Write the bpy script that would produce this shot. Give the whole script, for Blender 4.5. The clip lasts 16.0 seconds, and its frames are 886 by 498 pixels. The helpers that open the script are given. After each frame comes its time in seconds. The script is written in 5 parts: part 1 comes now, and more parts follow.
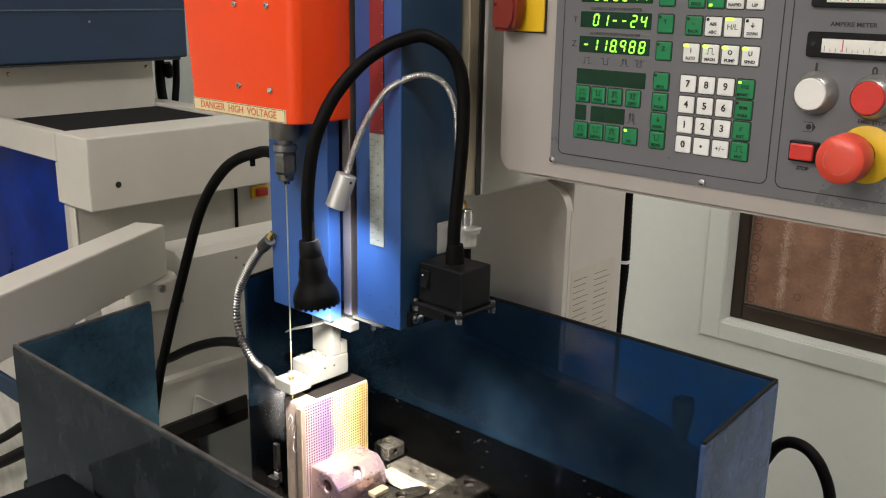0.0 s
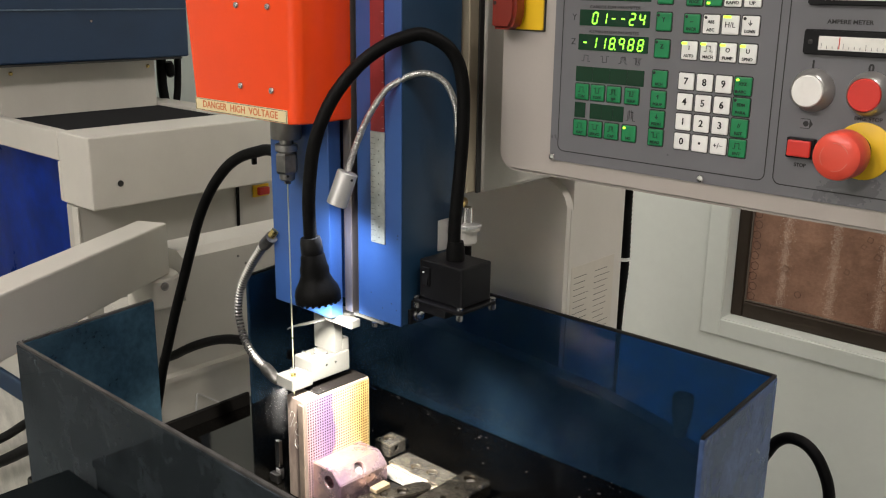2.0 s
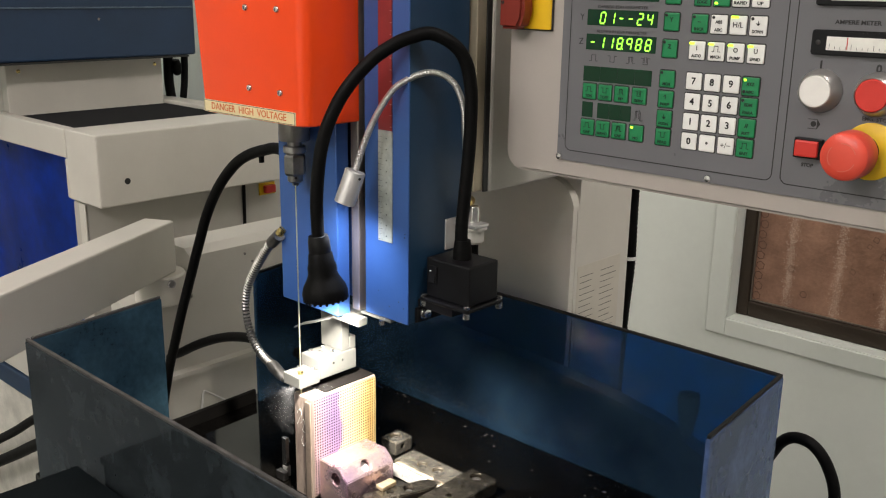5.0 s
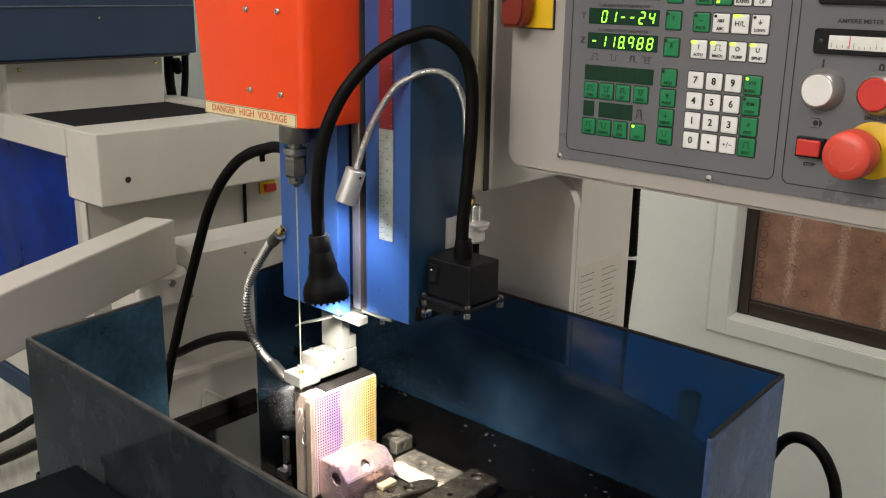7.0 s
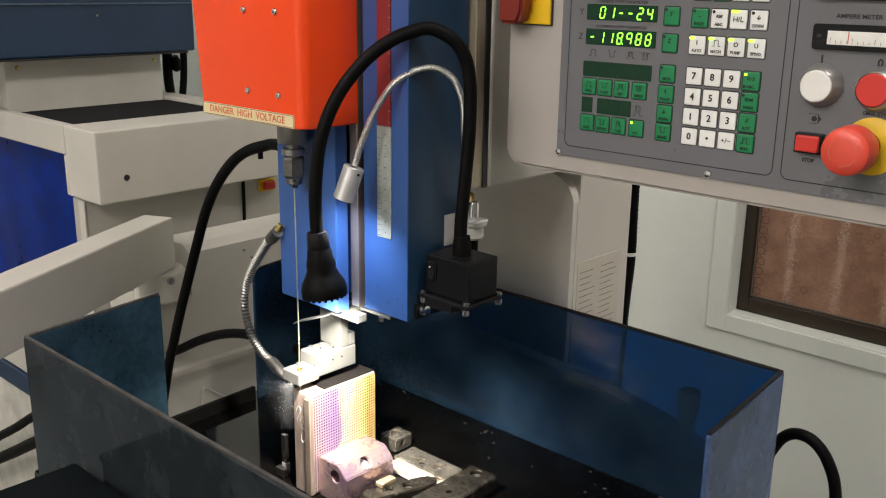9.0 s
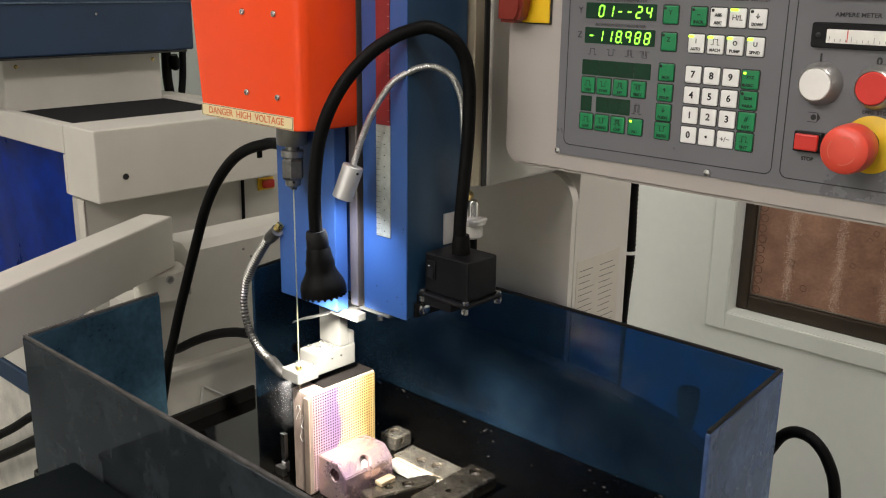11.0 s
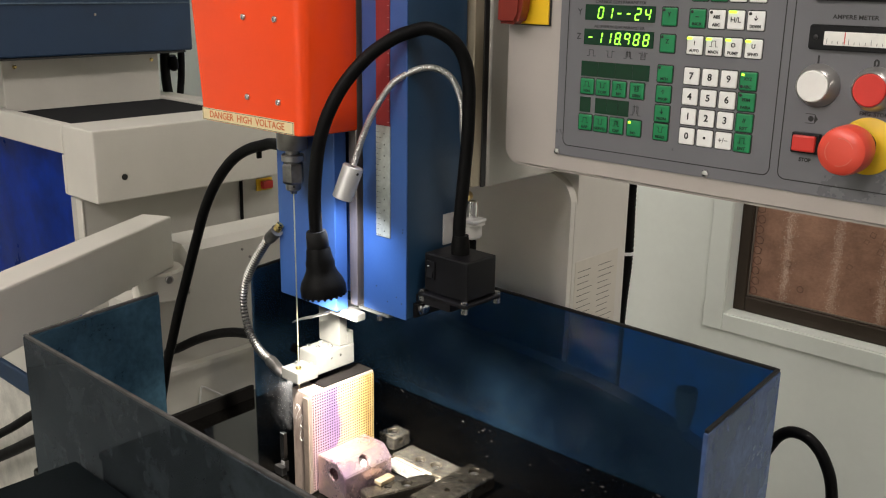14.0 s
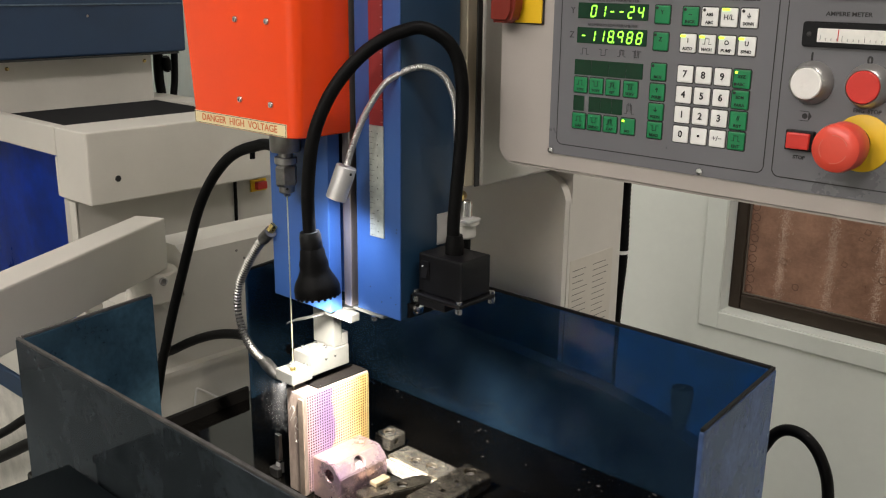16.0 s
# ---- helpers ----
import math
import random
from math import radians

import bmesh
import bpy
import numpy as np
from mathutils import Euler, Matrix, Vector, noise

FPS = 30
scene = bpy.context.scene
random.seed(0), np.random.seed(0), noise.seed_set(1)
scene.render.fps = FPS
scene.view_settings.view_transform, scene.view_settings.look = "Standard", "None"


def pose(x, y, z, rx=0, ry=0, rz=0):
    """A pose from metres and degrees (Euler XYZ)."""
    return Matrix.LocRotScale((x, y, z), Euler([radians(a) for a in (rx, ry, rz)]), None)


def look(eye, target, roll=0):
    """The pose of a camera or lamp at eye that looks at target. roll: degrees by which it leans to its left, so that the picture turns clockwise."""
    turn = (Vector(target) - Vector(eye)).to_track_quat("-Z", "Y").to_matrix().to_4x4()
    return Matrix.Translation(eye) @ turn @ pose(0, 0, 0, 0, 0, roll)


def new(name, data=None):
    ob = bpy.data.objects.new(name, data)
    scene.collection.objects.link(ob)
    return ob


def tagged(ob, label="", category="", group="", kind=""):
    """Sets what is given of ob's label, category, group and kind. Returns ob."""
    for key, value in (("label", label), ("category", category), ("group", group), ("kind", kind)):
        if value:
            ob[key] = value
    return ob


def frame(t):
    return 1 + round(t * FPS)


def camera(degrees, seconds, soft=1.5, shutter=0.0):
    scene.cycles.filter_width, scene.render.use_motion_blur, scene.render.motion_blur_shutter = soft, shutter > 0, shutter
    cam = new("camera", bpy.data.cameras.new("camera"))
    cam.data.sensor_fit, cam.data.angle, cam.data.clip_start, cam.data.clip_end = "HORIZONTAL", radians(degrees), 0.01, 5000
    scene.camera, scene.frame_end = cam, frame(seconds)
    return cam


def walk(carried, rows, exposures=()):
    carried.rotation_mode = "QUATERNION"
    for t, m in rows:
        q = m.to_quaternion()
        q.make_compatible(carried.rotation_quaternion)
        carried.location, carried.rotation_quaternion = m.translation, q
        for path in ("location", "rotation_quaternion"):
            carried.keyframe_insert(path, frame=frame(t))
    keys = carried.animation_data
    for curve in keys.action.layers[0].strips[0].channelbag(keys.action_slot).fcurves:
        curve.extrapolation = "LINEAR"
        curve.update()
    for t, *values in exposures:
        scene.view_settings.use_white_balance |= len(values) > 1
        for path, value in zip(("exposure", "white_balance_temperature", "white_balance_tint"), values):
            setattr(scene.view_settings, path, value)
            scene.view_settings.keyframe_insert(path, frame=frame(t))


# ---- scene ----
cam = camera(50.1, 16.0, soft=1.15)
PATH = [
    (0, (0.87680, -0.51114, 0.33774), (0.22827, 0.20201, 0.07161), 0.905),
    (0.5, (0.87932, -0.51218, 0.33823), (0.22826, 0.19822, 0.07095), 0.712),
    (1, (0.88085, -0.51390, 0.33833), (0.22990, 0.19659, 0.07097), 0.637),
    (1.5, (0.88278, -0.51626, 0.33921), (0.23190, 0.19425, 0.07176), 0.622),
    (2, (0.88144, -0.51484, 0.33757), (0.23191, 0.19701, 0.07039), 0.776),
    (2.5, (0.88089, -0.51383, 0.33824), (0.23102, 0.19759, 0.07075), 0.808),
    (3, (0.88008, -0.51551, 0.33841), (0.23049, 0.19604, 0.07059), 0.987),
    (3.5, (0.87889, -0.51631, 0.33832), (0.22872, 0.19439, 0.06966), 1.019),
    (4, (0.88153, -0.51837, 0.33881), (0.22968, 0.19078, 0.07013), 0.953),
    (6.5, (0.88118, -0.51779, 0.33811), (0.22818, 0.19012, 0.06893), 0.874),
    (7, (0.88017, -0.51721, 0.33824), (0.22716, 0.19038, 0.06823), 0.927),
    (7.5, (0.87977, -0.51656, 0.33797), (0.22642, 0.19008, 0.06631), 0.884),
    (8, (0.87923, -0.51618, 0.33779), (0.22610, 0.19015, 0.06479), 0.813),
    (8.5, (0.87891, -0.51535, 0.33713), (0.22672, 0.19191, 0.06430), 0.833),
    (9, (0.88018, -0.51527, 0.33755), (0.22782, 0.19188, 0.06485), 0.798),
    (11.5, (0.88006, -0.51494, 0.33806), (0.22883, 0.19261, 0.06370), 0.723),
    (12, (0.88230, -0.51691, 0.33836), (0.22999, 0.19067, 0.06665), 0.675),
    (12.5, (0.88478, -0.51884, 0.33824), (0.23224, 0.18893, 0.06759), 0.715),
    (13, (0.88530, -0.52029, 0.33793), (0.23365, 0.18802, 0.06653), 0.769),
    (13.5, (0.88246, -0.51980, 0.33798), (0.23274, 0.18985, 0.06547), 0.832),
    (14, (0.88137, -0.51944, 0.33808), (0.23181, 0.19015, 0.06502), 0.885),
    (14.5, (0.88292, -0.52086, 0.33767), (0.23406, 0.18954, 0.06505), 0.789),
    (15, (0.88106, -0.51974, 0.33707), (0.23357, 0.19166, 0.06384), 0.776),
    (15.5, (0.87889, -0.51762, 0.33696), (0.23312, 0.19481, 0.06233), 0.719),
    (16, (0.88051, -0.51646, 0.33734), (0.23433, 0.19618, 0.06421), 0.604),
]
walk(cam, [(t, look(eye, target, roll)) for t, eye, target, roll in PATH])

# ---------------------------------------------------------------- world and light
# z = 0 is the rim of the splash guards; the workshop floor lies 1.05 m below.
FLOOR = -1.05
CEIL = 1.75
scene.view_settings.exposure = 0.0
world = bpy.data.worlds.new("workshop_air")
scene.world = world
world.use_nodes = True
world.node_tree.nodes["Background"].inputs[0].default_value = (0.75, 0.8, 0.85, 1)
world.node_tree.nodes["Background"].inputs[1].default_value = 0.05


def area_lamp(name, m, sx, sy, watts, colour):
    d = bpy.data.lights.new(name, "AREA")
    d.shape, d.size, d.size_y, d.energy, d.color = "RECTANGLE", sx, sy, watts, colour
    ob = new(name, d)
    ob.matrix_world = m
    return ob


# Unseen ceiling tubes; the last two are added to brighten pedestal and north wall.
TUBES = [(-1.3, 0.15, 4.5), (-0.45, -1.35, 14.5), (0.15, -2.40, 26), (0.95, -2.30, 31), (1.25, 0.20, 21)]
for tx, ty, watts in TUBES:
    area_lamp("unseen_tube_light", pose(tx, ty, CEIL - 0.09), 0.30, 1.15, watts, (1.0, 0.905, 0.875))

# the work lamp's bulb, inside the mouth of its head
bulb = bpy.data.lights.new("work_lamp_bulb", "SPOT")
bulb.energy, bulb.color, bulb.spot_size, bulb.spot_blend, bulb.shadow_soft_size = 18.0, (1.0, 0.93, 0.84), radians(106), 0.85, 0.008
bulb_ob = new("work_lamp_bulb", bulb)
bulb_ob.matrix_world = look((0.2582, 0.0047, 0.0622), (0.222, 0.045, -0.10))

# added light for bounced glow on the column, at the small lamp's barrel mouth
column_glow = bpy.data.lights.new("column_glow_light", "SPOT")
column_glow.energy, column_glow.color, column_glow.spot_size, column_glow.spot_blend, column_glow.shadow_soft_size = 1.05, (0.80, 0.85, 1.0), radians(150), 1.0, 0.008
new("column_glow_light", column_glow).matrix_world = look((0.2636, 0.0216, 0.1475), (0.2380, 0.0200, 0.0400))

# ---------------------------------------------------------------- materials
MATS = {}


def mat(name, col, rough=0.5, metal=0.0, var=0.12, scale=40.0, bump=0.02, bscale=300.0, spec=0.5, col2=None, coat=0.0, stretch=(1, 1, 1), rvar=0.1):
    if name in MATS:
        return MATS[name]
    m = bpy.data.materials.new(name)
    m.use_nodes = True
    nt = m.node_tree
    b = nt.nodes["Principled BSDF"]
    tc = nt.nodes.new("ShaderNodeTexCoord")
    mp = nt.nodes.new("ShaderNodeMapping")
    mp.inputs["Scale"].default_value = stretch
    nt.links.new(tc.outputs["Object"], mp.inputs[0])
    n1 = nt.nodes.new("ShaderNodeTexNoise")
    n1.inputs["Scale"].default_value, n1.inputs["Detail"].default_value, n1.inputs["Roughness"].default_value = scale, 6, 0.65
    nt.links.new(mp.outputs[0], n1.inputs["Vector"])
    n2 = nt.nodes.new("ShaderNodeTexNoise")
    n2.inputs["Scale"].default_value, n2.inputs["Detail"].default_value = bscale, 3
    nt.links.new(mp.outputs[0], n2.inputs["Vector"])
    ramp = nt.nodes.new("ShaderNodeValToRGB")
    dark = col2 or tuple(c * (1 - var) for c in col)
    lite = tuple(min(1, c * (1 + var * 0.5)) for c in col)
    ramp.color_ramp.elements[0].position, ramp.color_ramp.elements[1].position = 0.3, 0.68
    ramp.color_ramp.elements[0].color, ramp.color_ramp.elements[1].color = (*dark, 1), (*lite, 1)
    nt.links.new(n1.outputs[0], ramp.inputs[0])
    mix = nt.nodes.new("ShaderNodeMix")
    mix.data_type, mix.blend_type = "RGBA", "MULTIPLY"
    mix.inputs["Factor"].default_value = min(1, var * 1.5)
    nt.links.new(ramp.outputs[0], mix.inputs["A"])
    nt.links.new(n2.outputs[0], mix.inputs["B"])
    lift = nt.nodes.new("ShaderNodeMapRange")
    lift.inputs["To Min"].default_value, lift.inputs["To Max"].default_value = 0.75, 1.25
    nt.links.new(n2.outputs[0], lift.inputs[0])
    nt.links.new(lift.outputs[0], mix.inputs["B"])
    nt.links.new(mix.outputs["Result"], b.inputs["Base Color"])
    rr = nt.nodes.new("ShaderNodeMapRange")
    rr.inputs["To Min"].default_value, rr.inputs["To Max"].default_value = max(0.02, rough - rvar), min(1, rough + rvar)
    nt.links.new(n1.outputs[0], rr.inputs[0])
    nt.links.new(rr.outputs[0], b.inputs["Roughness"])
    b.inputs["Metallic"].default_value = metal
    b.inputs["Specular IOR Level"].default_value = spec
    b.inputs["Coat Weight"].default_value = coat
    b.inputs["Coat Roughness"].default_value = 0.08
    if bump:
        bp = nt.nodes.new("ShaderNodeBump")
        bp.inputs["Strength"].default_value, bp.inputs["Distance"].default_value = bump * 10 if bump < 0.1 else bump, 0.0006
        nt.links.new(n2.outputs[0], bp.inputs["Height"])
        nt.links.new(bp.outputs[0], b.inputs["Normal"])
    MATS[name] = m
    return m


def glow(name, col, strength, base=(0.02, 0.02, 0.02)):
    m = mat(name, base, 0.4, var=0.05)
    b = m.node_tree.nodes["Principled BSDF"]
    b.inputs["Emission Color"].default_value = (*col, 1)
    b.inputs["Emission Strength"].default_value = strength
    return m


ORANGE = mat("orange_enamel", (0.88, 0.068, 0.008), 0.24, var=0.05, scale=8, bump=0.006, bscale=25, coat=0.25, rvar=0.05, spec=0.35)
# Same blue as the column; the flank's shade is put into this colour.
BLUE_SHADED = mat("shaded_blue_enamel", (0.012, 0.042, 0.088), 0.42, var=0.15, scale=10, bump=0.012, bscale=500)
BLUE = mat("blue_enamel", (0.033, 0.094, 0.290), 0.36, var=0.12, scale=14, bump=0.012, bscale=500, rvar=0.06)
NAVY = mat("navy_enamel", (0.012, 0.033, 0.075), 0.45, var=0.2, scale=7, bump=0.015, bscale=400)
EDGE = mat("sawn_acrylic_edge", (0.072, 0.069, 0.065), 0.75, var=0.45, scale=60, spec=0.15)
WHITE = mat("machine_white", (0.62, 0.59, 0.53), 0.42, var=0.07, scale=6, bump=0.012, bscale=450)
GREY = mat("machine_light_grey", (0.52, 0.50, 0.45), 0.5, var=0.08, scale=5, bump=0.015, bscale=500)
WALLM = mat("wall_paint", (0.78, 0.82, 0.76), 0.6, var=0.06, scale=3, bump=0.02, bscale=90)
PANELG = mat("panel_foil_grey", (0.145, 0.145, 0.155), 0.30, var=0.05, scale=12, bump=0.01, bscale=900)
HOUSING = mat("panel_housing_cream", (0.40, 0.365, 0.33), 0.4, var=0.05, scale=8, bump=0.008, bscale=500)
BLACKP = mat("black_plastic", (0.006, 0.006, 0.007), 0.42, var=0.2, scale=40, bump=0.02, bscale=700, spec=0.22)
RUBBER = mat("black_rubber", (0.004, 0.004, 0.004), 0.5, var=0.25, scale=60, bump=0.03, bscale=500, spec=0.09)
BELLOW = mat("black_bellows_cloth", (0.006, 0.006, 0.007), 0.85, var=0.3, scale=50)
STEEL = mat("turned_steel", (0.34, 0.33, 0.32), 0.38, 1.0, var=0.15, scale=50, bump=0.01, bscale=600)
DSTEEL = mat("dull_steel", (0.25, 0.24, 0.23), 0.36, 1.0, var=0.45, scale=45, bump=0.03, bscale=350, rvar=0.15)
CHROME = mat("bright_steel", (0.72, 0.71, 0.70), 0.22, 1.0, var=0.06, scale=60)
ALU = mat("brushed_aluminium", (0.70, 0.69, 0.68), 0.45, 0.7, var=0.06, scale=40, bump=0.01, bscale=700)
GUIDE = mat("pale_guide_block", (0.15, 0.15, 0.137), 0.42, 0.4, var=0.1, scale=50, bump=0.01)
RED_S = mat("red_plastic", (0.60, 0.035, 0.025), 0.35, var=0.06, scale=30)
ESTOP = mat("mushroom_red", (0.70, 0.075, 0.045), 0.33, var=0.06, scale=30)
YELLOW = mat("yellow_plastic", (0.80, 0.50, 0.010), 0.45, var=0.05, scale=30)
KEYW = mat("key_white", (0.82, 0.82, 0.79), 0.45, var=0.04, scale=60)
KEYG = mat("key_green", (0.009, 0.21, 0.072), 0.42, var=0.08, scale=60)
KEYT = mat("key_green_ink", (0.002, 0.022, 0.011), 0.5, var=0.05)
LCD = mat("display_green_window", (0.003, 0.034, 0.014), 0.12, var=0.1, scale=30, bump=0.0)
INK = mat("black_ink", (0.012, 0.012, 0.012), 0.5, var=0.05)
CREAM = mat("cream_label", (0.78, 0.66, 0.38), 0.45, var=0.08, scale=60)
REDINK = mat("red_ink", (0.62, 0.14, 0.035), 0.5, var=0.1)
RULERM = mat("steel_ruler", (0.46, 0.50, 0.46), 0.38, 0.25, var=0.4, scale=35)
REDTAPE = mat("red_scale_tape", (0.24, 0.025, 0.026), 0.45, var=0.15, scale=60)
BRASS = mat("brass", (0.72, 0.55, 0.22), 0.28, 1.0, var=0.08)
WIRE = mat("brass_electrode", (0.74, 0.71, 0.48), 0.3, 0.9, var=0.05)
TRAY = mat("black_wet_tray", (0.0022, 0.0020, 0.0017), 0.06, var=0.5, scale=18, bump=0.003, bscale=60, rvar=0.03, spec=0.40)
SPLAT = mat("dried_slurry_specks", (0.09, 0.085, 0.075), 0.6, var=0.4, scale=200)
BRONZE = mat("bronze_window_frame", (0.045, 0.032, 0.022), 0.4, 0.3, var=0.15, scale=20)
BIN = mat("blue_curtain", (0.001, 0.060, 0.56), 0.30, var=0.6, scale=5, bump=0.05, bscale=16, spec=0.15)
PAPER = mat("rating_card", (0.60, 0.56, 0.48), 0.6, var=0.05)
CONCRETE = mat("workshop_floor", (0.24, 0.24, 0.22), 0.5, var=0.3, scale=4, bump=0.03, bscale=60)
DARKOIL = mat("dark_oily_plate", (0.004, 0.006, 0.007), 0.55, var=0.4, scale=12, spec=0.05)
CLAMPM = mat("worn_clamp_steel", (0.62, 0.58, 0.49), 0.22, 0.90, var=0.3, scale=90, bump=0.03, bscale=240, rvar=0.14, col2=(0.32, 0.29, 0.24))
DARKC = mat("dark_clamp_steel", (0.24, 0.215, 0.175), 0.24, 0.95, var=0.4, scale=90, bump=0.03, bscale=260, rvar=0.12, col2=(0.10, 0.09, 0.075))
# Dark only to weaken bounced light from the unseen east wall.
LOW_BOUNCE = mat("low_bounce_wall", (0.20, 0.20, 0.20), 0.7, var=0.3, scale=2)
BURNT = mat("burnt_steel", (0.33, 0.265, 0.22), 0.45, 0.35, var=0.35, scale=45, bump=0.04, bscale=300, col2=(0.17, 0.13, 0.11), stretch=(1, 1, 0.35))
LAMPGLOW = glow("lit_bulb_glass", (1.0, 0.95, 0.85), 6.0)
LEDG = glow("green_led", (0.30, 1.0, 0.05), 2.6)
LEDY = glow("yellow_green_led", (0.50, 1.0, 0.04), 2.6)
TUBEG = glow("tube_diffuser", (1.0, 0.96, 0.88), 3.0)


def acrylic(name, tint, haze, amount):
    """Tinted clear sheet with a mirror gloss and a film of dried splashes."""
    m = bpy.data.materials.new(name)
    m.use_nodes = True
    nt = m.node_tree
    nt.nodes.remove(nt.nodes["Principled BSDF"])
    out = nt.nodes["Material Output"]
    tc = nt.nodes.new("ShaderNodeTexCoord")
    n1 = nt.nodes.new("ShaderNodeTexNoise")
    n1.inputs["Scale"].default_value, n1.inputs["Detail"].default_value, n1.inputs["Roughness"].default_value = 14, 8, 0.7
    n2 = nt.nodes.new("ShaderNodeTexNoise")
    n2.inputs["Scale"].default_value, n2.inputs["Detail"].default_value = 160, 4
    nt.links.new(tc.outputs["Object"], n1.inputs["Vector"])
    nt.links.new(tc.outputs["Object"], n2.inputs["Vector"])
    clear = nt.nodes.new("ShaderNodeBsdfTransparent")
    clear.inputs[0].default_value = (*tint, 1)
    film = nt.nodes.new("ShaderNodeBsdfDiffuse")
    film.inputs[0].default_value = (*haze, 1)
    rng = nt.nodes.new("ShaderNodeMapRange")
    rng.inputs["From Min"].default_value, rng.inputs["From Max"].default_value = 0.38, 0.72
    rng.inputs["To Min"].default_value, rng.inputs["To Max"].default_value = amount * 0.55, amount * 1.40
    nt.links.new(n1.outputs[0], rng.inputs[0])
    mul = nt.nodes.new("ShaderNodeMath")
    mul.operation = "MULTIPLY"
    nt.links.new(rng.outputs[0], mul.inputs[0])
    r2 = nt.nodes.new("ShaderNodeMapRange")
    r2.inputs["To Min"].default_value, r2.inputs["To Max"].default_value = 0.7, 1.3
    nt.links.new(n2.outputs[0], r2.inputs[0])
    nt.links.new(r2.outputs[0], mul.inputs[1])
    mix = nt.nodes.new("ShaderNodeMixShader")
    nt.links.new(mul.outputs[0], mix.inputs[0])
    nt.links.new(clear.outputs[0], mix.inputs[1])
    nt.links.new(film.outputs[0], mix.inputs[2])
    gl = nt.nodes.new("ShaderNodeBsdfGlossy")
    gl.inputs["Color"].default_value = (0.62, 0.68, 0.78, 1)
    rr = nt.nodes.new("ShaderNodeMapRange")
    rr.inputs["To Min"].default_value, rr.inputs["To Max"].default_value = 0.02, 0.09
    nt.links.new(n1.outputs[0], rr.inputs[0])
    nt.links.new(rr.outputs[0], gl.inputs["Roughness"])
    fr = nt.nodes.new("ShaderNodeFresnel")
    fr.inputs["IOR"].default_value = 1.33
    mix2 = nt.nodes.new("ShaderNodeMixShader")
    nt.links.new(fr.outputs[0], mix2.inputs[0])
    nt.links.new(mix.outputs[0], mix2.inputs[1])
    nt.links.new(gl.outputs[0], mix2.inputs[2])
    nt.links.new(mix2.outputs[0], out.inputs["Surface"])
    return m


GUARD = acrylic("blue_acrylic", (0.065, 0.29, 0.62), (0.027, 0.061, 0.100), 0.46)
GUARD_E = acrylic("hazy_blue_acrylic", (0.11, 0.29, 0.56), (0.105, 0.170, 0.36), 0.60)
GUARD_F = acrylic("blue_green_acrylic", (0.035, 0.075, 0.10), (0.028, 0.035, 0.039), 0.90)
GUARD_R = acrylic("dull_blue_acrylic", (0.05, 0.15, 0.26), (0.040, 0.085, 0.115), 0.80)

# ---------------------------------------------------------------- mesh helpers


def link(name, bm, material, parent=None, label="", m=None, smooth=False):
    me = bpy.data.meshes.new(name)
    bm.normal_update()
    bm.to_mesh(me)
    bm.free()
    for mm in material if isinstance(material, (list, tuple)) else [material]:
        me.materials.append(mm)
    if smooth:
        me.polygons.foreach_set("use_smooth", [True] * len(me.polygons))
        me.set_sharp_from_angle(angle=radians(35))
    ob = new(name, me)
    if m is not None:
        ob.matrix_basis = m
    if parent is not None:
        ob.parent = parent
    if label:
        ob["label"] = label
    return ob


def part(name, bm, material, parent, label="", smooth=False, m=None):
    return link(name, bm, material, parent, label, m, smooth)


def root(name, label, category, m=None, group="", kind=""):
    ob = new(name)
    ob.empty_display_size = 0.02
    if m is not None:
        ob.matrix_basis = m
    return tagged(ob, label, category, group, kind)


def box(x0, x1, y0, y1, z0, z1, bevel=0.0, seg=2, bm=None, m=None):
    out = bm or bmesh.new()
    r = bmesh.ops.create_cube(out, size=1.0)
    vs = r["verts"]
    bmesh.ops.scale(out, vec=(x1 - x0, y1 - y0, z1 - z0), verts=vs)
    bmesh.ops.translate(out, vec=((x0 + x1) / 2, (y0 + y1) / 2, (z0 + z1) / 2), verts=vs)
    if bevel:
        es = list({e for v in vs for e in v.link_edges})
        res = bmesh.ops.bevel(out, geom=es, offset=bevel, segments=seg, affect="EDGES", profile=0.5)
        vs = list({v for f in res["faces"] for v in f.verts} | {v for v in vs if v.is_valid})
    if m is not None:
        bmesh.ops.transform(out, matrix=m, verts=vs)
    return out


def lathe(profile, n=32, bm=None, m=None):
    """Profile of (radius, z) turned round z; closed at both ends where the radius is not zero."""
    out = bm or bmesh.new()
    rings = []
    for r, z in profile:
        rings.append([out.verts.new((r * math.cos(2 * math.pi * k / n), r * math.sin(2 * math.pi * k / n), z)) for k in range(n)])
    for a, b in zip(rings, rings[1:]):
        for k in range(n):
            out.faces.new((a[k], a[(k + 1) % n], b[(k + 1) % n], b[k]))
    out.faces.new(rings[0][::-1])
    out.faces.new(rings[-1])
    if m is not None:
        bmesh.ops.transform(out, matrix=m, verts=[v for ring in rings for v in ring])
    return out


def prism(points, depth, bm=None, m=None):
    """A flat outline of (x, z) thickened along +y."""
    out = bm or bmesh.new()
    a = [out.verts.new((x, 0, z)) for x, z in points]
    b = [out.verts.new((x, depth, z)) for x, z in points]
    n = len(points)
    fs = [out.faces.new(a), out.faces.new(b[::-1])]
    for k in range(n):
        fs.append(out.faces.new((a[k], b[k], b[(k + 1) % n], a[(k + 1) % n])))
    bmesh.ops.recalc_face_normals(out, faces=fs)
    if m is not None:
        bmesh.ops.transform(out, matrix=m, verts=a + b)
    return out


